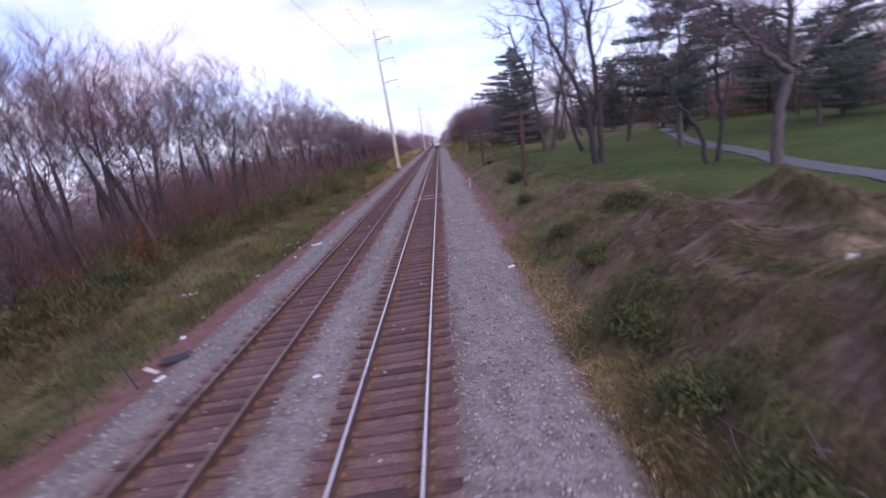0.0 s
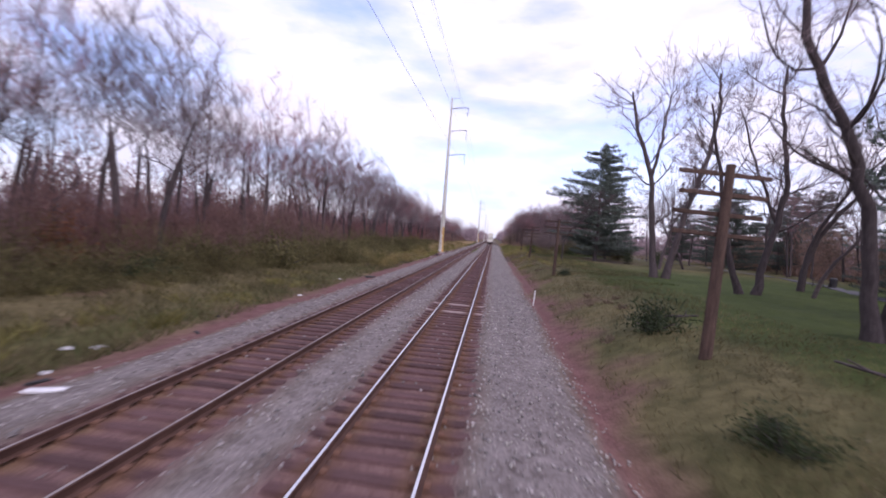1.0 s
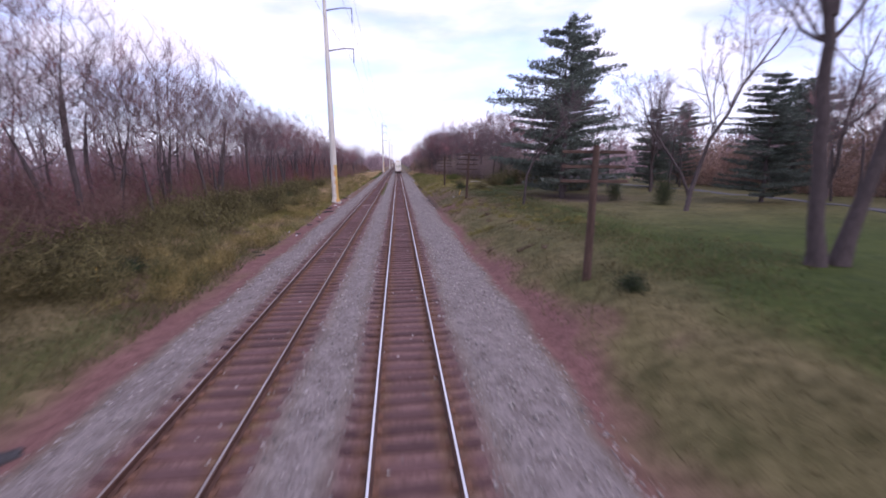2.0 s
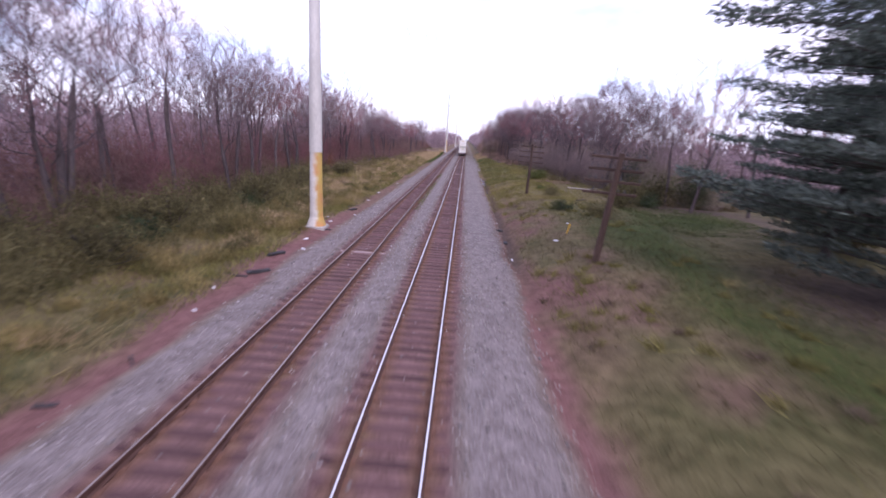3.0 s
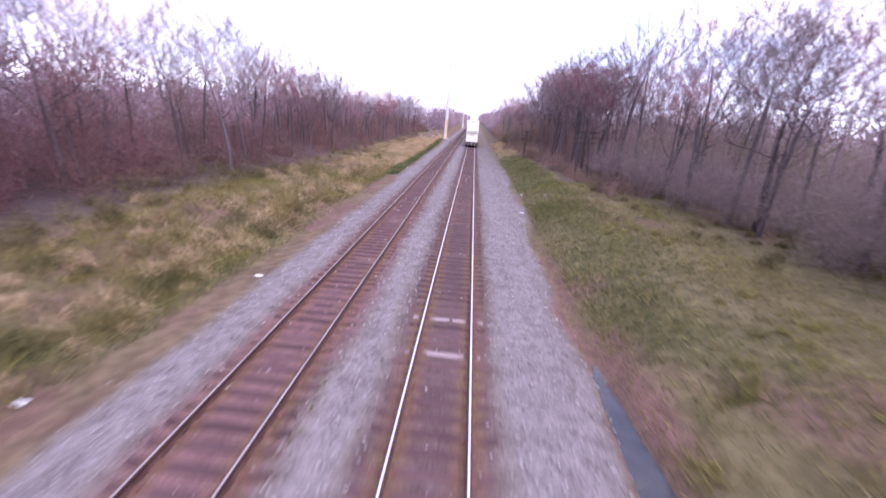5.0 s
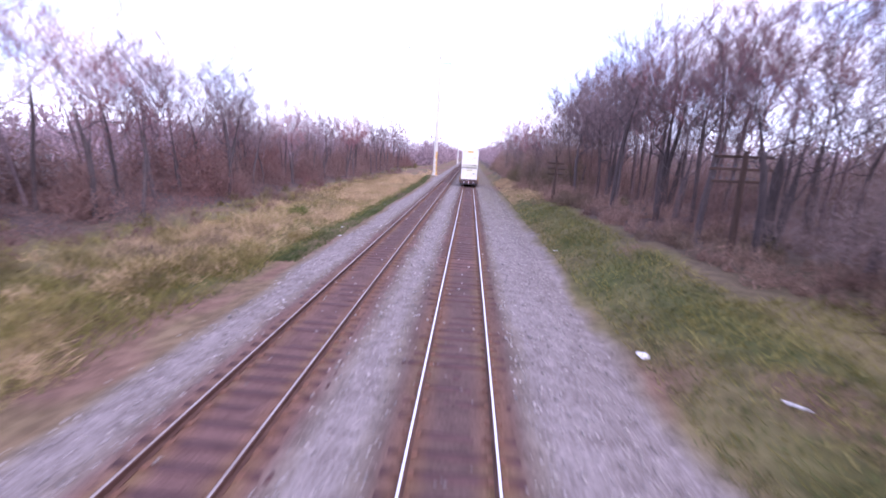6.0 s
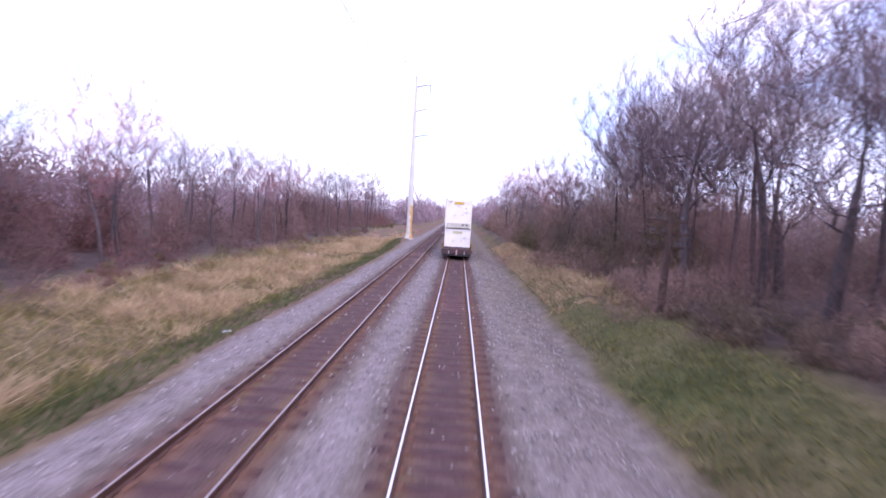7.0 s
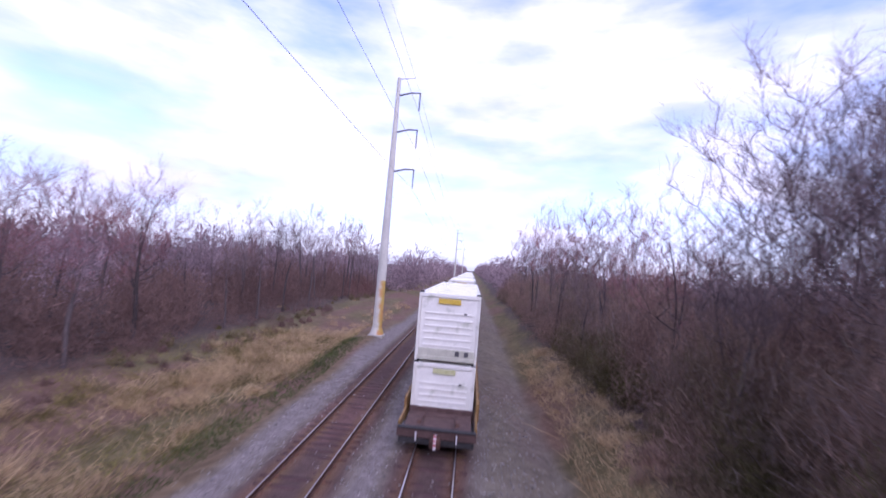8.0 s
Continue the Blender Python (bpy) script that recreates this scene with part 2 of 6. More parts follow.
M = {
    "stone": material("ballast_stone", (0.1646, 0.1425, 0.1308), (0.3785, 0.337, 0.3132), 5, 0.8, bump=0, island=0.55),
    "tie": tie_material("creosoted_timber", (0.05993, 0.03151, 0.03007), (0.1471, 0.0812, 0.07567), 0.3),
    "tie_pale": tie_material("bleached_tie_timber", (0.2594, 0.1905, 0.1751), (0.4189, 0.3266, 0.3041), 0.1),
    "rust": material("rusty_steel", (0.06237, 0.02836, 0.01921), (0.1386, 0.06933, 0.04802), 8, 0.8, 0.3, stretch=(1, 0.3, 1)),
    "polish": material("worn_rail_head", (0.6, 0.58, 0.57), (0.8, 0.78, 0.77), 5, 0.32, 0.9, bump=0.05, stretch=(1, 0.05, 1)),
    "polish_dull": material("dull_rail_head", (0.2, 0.155, 0.135), (0.45, 0.4, 0.37), 1.2, 0.45, 0.8, bump=0.05, stretch=(1, 0.06, 1)),
    "bark": material("grey_bark", (0.05624, 0.04366, 0.04144), (0.1243, 0.09768, 0.09398), 4, 0.95, bump=0.6, spread=0.3, stretch=(3, 3, 0.7)),
    "twig": material("bare_twigs", (0.1366, 0.09822, 0.09779), (0.274, 0.2045, 0.2004), 0.6, 0.95, bump=0, spread=0.35, island=0.35, thin=0.4),
    "bud": material("red_budding_twigs", (0.2213, 0.09844, 0.1005), (0.37, 0.1729, 0.1713), 0.6, 0.95, bump=0, spread=0.3, island=0.4, thin=0.4),
    "thicket": material("bramble_thicket", (0.1407, 0.08704, 0.07348), (0.2856, 0.1815, 0.1483), 0.12, 0.95, bump=0, island=0.32, spot=((0.2, 0.098, 0.082), 0.06, 0.54, 0.7), thin=0.4),
    "thicket_dark": material("shaded_bramble_thicket", (0.1991, 0.1315, 0.1031), (0.4517, 0.2956, 0.223), 0.15, 0.95, bump=0, island=0.45, spot=((0.075, 0.075, 0.03), 0.1, 0.5, 0.7), thin=0.4),
    "thicket_grey": material("grey_undergrowth", (0.1858, 0.1381, 0.1258), (0.3599, 0.273, 0.238), 0.12, 0.95, bump=0, island=0.32, spot=((0.2, 0.19, 0.09), 0.12, 0.52, 0.68), thin=0.4),
    # lighter than the near twigs: distance haze is put into this colour
    "farwood_haze": material("haze_lightened_far_wood", (0.2182, 0.1559, 0.163), (0.4208, 0.306, 0.306), 0.05, 0.95, bump=0, island=0.35, thin=0.4),
    "needle": material("pine_needles", (0.0504, 0.0648, 0.0528), (0.15, 0.1776, 0.138), 1.2, 0.8, bump=0, spread=0.2, island=0.5, thin=0.4),
    "leaf": material("shrub_leaves", (0.0231, 0.0363, 0.0132), (0.066, 0.0891, 0.0297), 1.5, 0.75, bump=0, spread=0.3, island=0.5, thin=0.4),
    "leaf_yellow": material("young_shrub_leaves", (0.0594, 0.0792, 0.0132), (0.158, 0.172, 0.033), 1.5, 0.75, bump=0, spread=0.2, island=0.5, thin=0.4),
    "scrub": material("old_scrub_leaves", (0.0676, 0.0611, 0.026), (0.1885, 0.1612, 0.0715), 1.2, 0.9, bump=0, spread=0.35, island=0.5, thin=0.4),
    "grime": material("grimy_green_paint", (0.42, 0.41, 0.31), (0.6, 0.58, 0.46), 3, 0.7, bump=0.1),
    "olive": material("olive_scrub", (0.09785, 0.08151, 0.0342), (0.2356, 0.1881, 0.08968), 0.3, 0.9, bump=0, island=0.45, thin=0.4),
    "cut": material("cut_evergreen_boughs", (0.0506, 0.06152, 0.02486), (0.1881, 0.1859, 0.07791), 0.9, 0.9, bump=0, island=0.6, thin=0.4),
    "reed": material("combed_dead_grass", (0.196, 0.14, 0.112), (0.448, 0.3304, 0.2632), 0.5, 0.9, bump=0, island=0.35, spot=((0.12, 0.105, 0.045), 0.7, 0.5, 0.62), thin=0.4),
    "matted": material("matted_dead_grass", (0.1434, 0.1039, 0.06338), (0.4553, 0.3148, 0.1999), 2.2, 0.95, bump=0.9, stretch=(1, 3, 1), spot=((0.08, 0.078, 0.035), 0.7, 0.48, 0.62)),
    "matted_dark": material("matted_olive_growth", (0.03989, 0.04762, 0.0186), (0.1495, 0.1629, 0.0634), 2.6, 0.95, bump=0.9, stretch=(1, 2, 1), spot=((0.17, 0.125, 0.085), 0.7, 0.55, 0.68)),
    "moss": material("olive_dead_growth", (0.112, 0.08796, 0.05001), (0.28, 0.2171, 0.1224), 0.8, 0.9, bump=0, island=0.45, thin=0.4),
    "beech": material("clinging_orange_leaves", (0.16, 0.065, 0.03), (0.3, 0.13, 0.065), 1.0, 0.9, bump=0, island=0.4, thin=0.4),
    "golden": material("golden_rank_grass", (0.112, 0.0896, 0.03136), (0.4144, 0.3192, 0.1288), 0.5, 0.9, bump=0, island=0.4, spot=((0.1, 0.1, 0.035), 0.4, 0.48, 0.64), thin=0.4),
    "straw": material("dry_stalks", (0.3504, 0.245, 0.1346), (0.6216, 0.4607, 0.2654), 0.5, 0.9, bump=0, island=0.4, thin=0.4),
    "straw_dark": material("brown_stalks", (0.12, 0.0858, 0.0601), (0.291, 0.215, 0.15), 0.5, 0.9, bump=0, island=0.5, thin=0.4),
    "grass": material("rough_grass", (0.138, 0.1233, 0.03313), (0.3129, 0.2742, 0.09202), 0.25, 0.85, bump=0, island=0.45, spot=((0.31, 0.25, 0.125), 0.16, 0.5, 0.68), thin=0.4),
    "meadow": material("dull_meadow_grass", (0.08582, 0.0749, 0.03277), (0.2106, 0.175, 0.08737), 0.35, 0.85, bump=0, island=0.45, thin=0.4),
    "lawn": material("fresh_grass", (0.04605, 0.06632, 0.0167), (0.1079, 0.1366, 0.03886), 0.4, 0.8, bump=0, island=0.35, thin=0.4),
    "timber": material("weathered_pole_timber", (0.0462, 0.0297, 0.0231), (0.125, 0.0792, 0.0594), 3, 0.9, bump=0.5, spread=0.2, stretch=(4, 4, 0.5)),
    "glass": material("grey_porcelain", (0.08, 0.072, 0.0714), (0.132, 0.1188, 0.119), 10, 0.3, bump=0),
    "pole": material("galvanised_pole", (0.48, 0.455, 0.39), (0.64, 0.61, 0.53), 1.4, 0.6, 0.2, bump=0.1, stretch=(1, 1, 0.3)),
    "concrete": material("pale_concrete", (0.3, 0.275, 0.24), (0.46, 0.42, 0.37), 4, 0.9, bump=0.4),
    "cable": material("aluminium_conductor", (0.16, 0.16, 0.17), (0.24, 0.24, 0.25), 3, 0.5, 0.5, bump=0),
    "white": material("white_container_paint", (0.78, 0.7535, 0.6603), (0.87, 0.8422, 0.744), 1.2, 0.5, bump=0.05, spot=((0.42, 0.43, 0.3), 1.6, 0.56, 0.76)),
    "panel": material("yellow_panel", (0.55, 0.36, 0.03), (0.7, 0.5, 0.08), 6, 0.6, bump=0),
    "panel_faded": material("faded_yellow_panel", (0.46, 0.46, 0.2), (0.62, 0.6, 0.34), 6, 0.6, bump=0),
    "wagon": material("oxide_wagon_paint", (0.066, 0.033, 0.0277), (0.132, 0.0759, 0.0627), 2.5, 0.75, bump=0.2),
    "sill": material("ochre_wagon_sill", (0.185, 0.0924, 0.0264), (0.33, 0.198, 0.066), 2.5, 0.7, bump=0.2),
    "litter": material("white_litter", (0.6, 0.58, 0.57), (0.8, 0.78, 0.77), 8, 0.7, bump=0.1),
    "plank": material("bleached_plank", (0.42, 0.36, 0.3), (0.62, 0.56, 0.49), 5, 0.85, stretch=(1, 6, 1)),
    "black": material("charred_scrap", (0.015, 0.013, 0.013), (0.05, 0.045, 0.045), 6, 0.8),
    "yellow": material("yellow_marker_plastic", (0.6, 0.33, 0.02), (0.75, 0.45, 0.05), 6, 0.5, bump=0),
    "water": material("muddy_water", (0.03, 0.029, 0.028), (0.055, 0.05, 0.046), 1.5, 0.06, bump=0.03),
    "dust": material("rust_dusted_steel", (0.1155, 0.0573, 0.0388), (0.21, 0.1098, 0.07275), 8, 0.9),
    "asphalt": material("pale_path_asphalt", (0.088, 0.083, 0.086), (0.135, 0.13, 0.133), 3, 0.9),
    "red": material("red_reflector", (0.4, 0.02, 0.02), (0.5, 0.04, 0.03), 4, 0.4, bump=0),
}


# ---- shared builders ----
def part(name, bm, mat, parent=None, label=""):
    me = bpy.data.meshes.new(name)
    bm.to_mesh(me)
    bm.free()
    me.materials.append(mat)
    ob = new(name, me)
    if parent:
        ob.parent = parent
    return tagged(ob, label)


def soup(name, verts, tris, mat, parent=None):
    """One mesh from arrays of corners and triangles."""
    verts, tris = np.asarray(verts, dtype=np.float32), np.asarray(tris, dtype=np.int32)
    me = bpy.data.meshes.new(name)
    me.vertices.add(len(verts))
    me.vertices.foreach_set("co", verts.ravel())
    me.loops.add(tris.size)
    me.loops.foreach_set("vertex_index", tris.ravel())
    me.polygons.add(len(tris))
    me.polygons.foreach_set("loop_start", np.arange(0, tris.size, 3, dtype=np.int32))
    me.update(calc_edges=True)
    me.materials.append(mat)
    ob = new(name, me)
    if parent:
        ob.parent = parent
    return ob


def empty(name, m, label, category, group=""):
    ob = new(name)
    ob.empty_display_size = 0.2
    ob.matrix_basis = m
    return tagged(ob, label, category, group)


def box(bm, x0, x1, y0, y1, z0, z1, bevel=0.0):
    made = bmesh.ops.create_cube(bm, size=1.0, matrix=Matrix.LocRotScale(
        ((x0 + x1) / 2, (y0 + y1) / 2, (z0 + z1) / 2), None, (x1 - x0, y1 - y0, z1 - z0)))
    if bevel:
        edges = list({e for v in made["verts"] for e in v.link_edges})
        bmesh.ops.bevel(bm, geom=edges, offset=bevel, segments=1, affect="EDGES")
    return bm


def rod(bm, a, b, r0, r1=None, sides=8):
    a, b = Vector(a), Vector(b)
    m = Matrix.Translation((a + b) / 2) @ (b - a).to_track_quat("Z", "Y").to_matrix().to_4x4()
    bmesh.ops.create_cone(bm, cap_ends=True, segments=sides, radius1=r0, radius2=r0 if r1 is None else r1, depth=(b - a).length, matrix=m)
    return bm


def smooth_noise(x, y, seed=0):
    """Value noise from 0 to 1 on a unit grid, for numbers or arrays."""
    x, y = np.asarray(x, dtype=float), np.asarray(y, dtype=float)
    xi, yi = np.floor(x), np.floor(y)
    u, v = x - xi, y - yi
    u, v = u * u * (3 - 2 * u), v * v * (3 - 2 * v)

    def h(a, b):
        s = np.sin(a * 127.1 + b * 311.7 + seed * 74.7) * 43758.5453
        return s - np.floor(s)

    return (h(xi, yi) * (1 - u) + h(xi + 1, yi) * u) * (1 - v) + (h(xi, yi + 1) * (1 - u) + h(xi + 1, yi + 1) * u) * v


def rough(x, y, seed=0):
    return (smooth_noise(x, y, seed) * 0.55 + smooth_noise(x * 2.3, y * 2.3, seed + 1) * 0.3 + smooth_noise(x * 5.1, y * 5.1, seed + 2) * 0.15) - 0.5


TRACK_GAP = 4.07        # between the middles of the two tracks
RAIL_OUT = 0.7525       # half the distance between rail heads
PROFILE_X = [-700, -60, -24, -15, -12, -9, -7.9, -6.9, -6.0, -5.4, -5.2, -2.94, -2.75, -2.03, -1.35, -1.13, 1.13, 1.35, 2.6, 3.2, 3.9, 4.5, 5.3, 7.4, 10, 14, 40, 90, 700]
PROFILE_Z = [1.5, 0.6, 0.0, -0.3, -0.55, -0.62, -0.55, -0.33, -0.2, -0.185, -0.235, -0.235, -0.185, -0.24, -0.185, -0.235, -0.235, -0.185, -0.22, -0.3, -0.62, -0.78, -0.5, 0.35, 0.75, 0.95, 1.0, 1.2, 1.5]


POOL = (4.75, 148.3)     # the hollow that holds a puddle


def ramp01(v, a, b):
    return np.clip((v - a) / (b - a), 0, 1)


def ground_z(x, y):
    x, y = np.asarray(x, dtype=float), np.asarray(y, dtype=float)
    z = np.interp(x, PROFILE_X, PROFILE_Z)
    off = np.clip(np.maximum(x - 3.2, -6.6 - x) / 2.0, 0, 1)
    z = z + off * (rough(x * 0.3, y * 0.3, 5) * 0.35 + rough(x * 1.3, y * 1.3, 9) * 0.12)
    z = z + (1 - off) * rough(x * 2.2, y * 2.2, 3) * 0.035
    pile = np.exp(-(((x - 9.2) / 3.2) ** 2 + ((y - 10.0) / 7.5) ** 2) ** 1.5)
    z = z - 0.22 * np.exp(-((x - 4.55) / 0.35) ** 2) * ramp01(y, 92, 100) * (1 - ramp01(y, 150, 158))
    z = z + 0.85 * np.exp(-((x + 8.3) / 1.7) ** 2 - ((y - 263.0) / 11.0) ** 2) + 0.45 * np.exp(-((x + 9.4) / 1.7) ** 2 - ((y - 103.0) / 7.0) ** 2)
    z = z - 0.2 * np.exp(-((x - POOL[0]) / 0.55) ** 2 - ((y - POOL[1]) / 4.2) ** 2)
    z = z + (0.026 * ramp01(y, 30, 80) + 0.022 * ramp01(y, 140, 170)) * ((np.abs(x) < 1.3) | (np.abs(x + TRACK_GAP) < 1.3))
    return z + pile * (0.55 + rough(x * 0.9, y * 0.9, 21) * 0.7)


def at_ground(x, y, sink=0.0):
    return float(ground_z(x, y)) - sink


# ---- ground: one sheet to the horizon ----
def build_ground():
    xs = np.concatenate([np.linspace(-900, -80, 10), np.linspace(-70, -26, 12), np.linspace(-24, -9.5, 30), np.linspace(-9, 7, 110),
                         np.linspace(7.5, 24, 34), np.linspace(26, 70, 14), np.linspace(85, 900, 10)])
    ys = np.concatenate([np.linspace(-300, -15, 8), np.arange(-8, 250, 0.5), np.arange(251, 420, 4), np.linspace(440, 2400, 24)])
    gx, gy = np.meshgrid(xs, ys)
    gz = ground_z(gx, gy)
    nx, ny = len(xs), len(ys)
    verts = np.stack([gx, gy, gz], -1).reshape(-1, 3)
    i = (np.arange(ny - 1)[:, None] * nx + np.arange(nx - 1)[None]).ravel()
    tris = np.concatenate([np.stack([i, i + 1, i + nx + 1], -1), np.stack([i, i + nx + 1, i + nx], -1)])
    ob = soup("ground", verts, tris, ground_material())
    tagged(ob, "railway verge of ballast, earth, rough grass and lawn", "ground", kind="structure")
    ob.data.polygons.foreach_set("use_smooth", [True] * len(ob.data.polygons))
    edge = rough(gx * 0.5, gy * 0.35, 31) * 1.1
    stone = ramp01(gx + edge, -7.5, -6.7) * (1 - ramp01(gx + edge - 0.75 * ramp01(gy, 158, 178), 3.7, 4.3))
    earth = np.maximum(ramp01(gx + edge * 2, -9.9, -8.2) * (1 - stone) * (gx < 0) * (1 - 0.7 * ramp01(gy, 104, 125)), (1 - ramp01(gx + edge * 2.4, 4.6, 5.8)) * (1 - stone) * (gx > 0) * (1 - 0.85 * ramp01(gy, 150, 180)))
    stone = stone * (1 - 0.5 * ramp01(gy, 196, 226) * ramp01(gx + edge, 1.3, 2.0))
    bed = np.maximum(1 - ramp01(np.abs(gx) + edge * 0.35, 1.15, 1.75), 1 - ramp01(np.abs(gx + TRACK_GAP) + edge * 0.35, 1.15, 1.75))
    stone, earth = stone * (1 - bed * (0.85 + 0.15 * ramp01(gy, 140, 170))), np.maximum(earth, bed * (0.85 - 0.65 * ramp01(gy + (gx > -2) * 40, 150, 200)))
    earth = np.maximum(earth, (1 - ramp01(gx + edge * 3, 6.2, 9.0)) * ramp01(gx, 4.2, 4.8) * ramp01(gy, 84, 94) * (1 - ramp01(gy, 122, 136)) * ramp01(smooth_noise(gx * 0.5, gy * 0.4, 97), 0.3, 0.7) * 0.9)
    earth = np.maximum(earth, ramp01(gy, 200, 225) * (gx < -7) * (gx > -17) * ramp01(smooth_noise(gx * 0.45, gy * 0.25, 99), 0.35, 0.75) * 0.7)
    patch = ramp01(rough(gx * 0.22, gy * 0.16, 41), 0.09, 0.2)
    earth = np.maximum(earth, patch * (1 - stone) * 0.6 * (1 - ramp01(gx, 8, 11) * (gy < 118)))
    park = (1 - ramp01(gy + gx * 0.6, 112, 120)) * ramp01(gx + edge * 2.5, 8.2, 10.5)
    park = np.maximum(park, ramp01(gx + edge * 3, 25.0, 29.0) * ramp01(gy, 104, 116) * (1 - ramp01(gy, 170, 182)) * (1 - ramp01(gx, 60, 70)))
    park = park * (1 - 0.8 * ramp01(gy, 64, 80) * ramp01(gx + edge * 3, 13.0, 16.0)) * (1 - 0.5 * ramp01(gy, 60, 76) * (1 - ramp01(gx + edge * 3, 9.5, 12.0)))
    strip = ramp01(gy + edge * 14, 146, 185) * ramp01(gx + edge * 2, 4.0, 5.6) * (1 - ramp01(gx + edge * 3, 7.6, 10.6)) * (0.1 + 0.75 * smooth_noise(gx * 0.5, gy * 0.3, 93)) * (1 - ramp01(gy, 212, 230))
    left_green = ramp01(-gx + edge * 2, 8.6, 9.6) * (1 - ramp01(-gx + edge * 2, 10.2, 12.5)) * 0.55 * (1 - ramp01(gy, 222, 234))
    meadow = ramp01(gx + edge * 2, 5.0, 6.4) * (1 - ramp01(gy, 112, 132)) * (0.1 + 0.4 * smooth_noise(gx * 0.4, gy * 0.3, 91)) * ramp01(gy, 22, 34)
    heaped = ramp01(gx + edge * 2, 5.2, 6.2) * (1 - ramp01(gy, 24, 34)) * 0.55
    mown = np.exp(-((gx + edge * 0.8 - np.interp(gy, [78, 90, 95, 110], [10.8, 10.9, 11.7, 16.0])) / 1.5) ** 2) * ramp01(gy, 72, 80) * (1 - ramp01(gy, 112, 118))
    hollow = 0.95 * np.exp(-(((gx + edge - 19.5) / 4.6) ** 2 + ((gy - 108.5 - (gx - 19.5) * 0.5) / 4.2) ** 2) ** 2)
    lawn = np.max([park, hollow, mown, strip, left_green, meadow, heaped], axis=0)
    wood = np.maximum(ramp01(-gx + edge * 4, 17.5, 21.0), ramp01(gx + edge * 4, 15.0, 21) * ramp01(gy + gx * 0.6, 112, 124) * 0.85 * (1 - ramp01(gx + edge * 3, 25.0, 29.0) * (1 - ramp01(gy, 170, 182)) * (1 - ramp01(gx, 60, 70))))
    wood = np.maximum(wood, ramp01(gx + edge * 3 + 2.4 * ramp01(gy, 226, 240), 8.9, 10.4) * ramp01(gy, 178, 196))
    wood = np.maximum(wood, 0.85 * np.exp(-((gx + edge * 0.5 - 4.6) / 0.4) ** 2) * ramp01(gy, 92, 100) * (1 - ramp01(gy, 150, 158)))
    wood = np.maximum(wood, bed)
    wood = np.maximum(wood, 0.9 * np.exp(-(((gx - 18.5) / 5.5) ** 2 + ((gy - 90.0) / 6.0) ** 2) ** 2))
    wood = wood * (1 - hollow)
    colour = np.stack([stone * (1 - wood * (gx > 3.5)), earth * (1 - wood * ((gx > 3.5) | (gx < -14))), lawn * (1 - wood), wood], -1).reshape(-1, 4).astype(np.float32)
    att = ob.data.attributes.new("cover", "FLOAT_COLOR", "POINT")
    att.data.foreach_set("color", colour.ravel())
    rail = np.min([np.abs(np.abs(gx - c) - RAIL_OUT) for c in (0.0, -TRACK_GAP)], axis=0)
    rust = (1 - ramp01(rail + edge * 0.1, 0.12, 0.46)) * (0.35 + 0.5 * smooth_noise(gx * 0.8, gy * 0.25, 45))
    ob.data.attributes.new("rust", "FLOAT", "POINT").data.foreach_set("value", rust.ravel().astype(np.float32))
    return ob


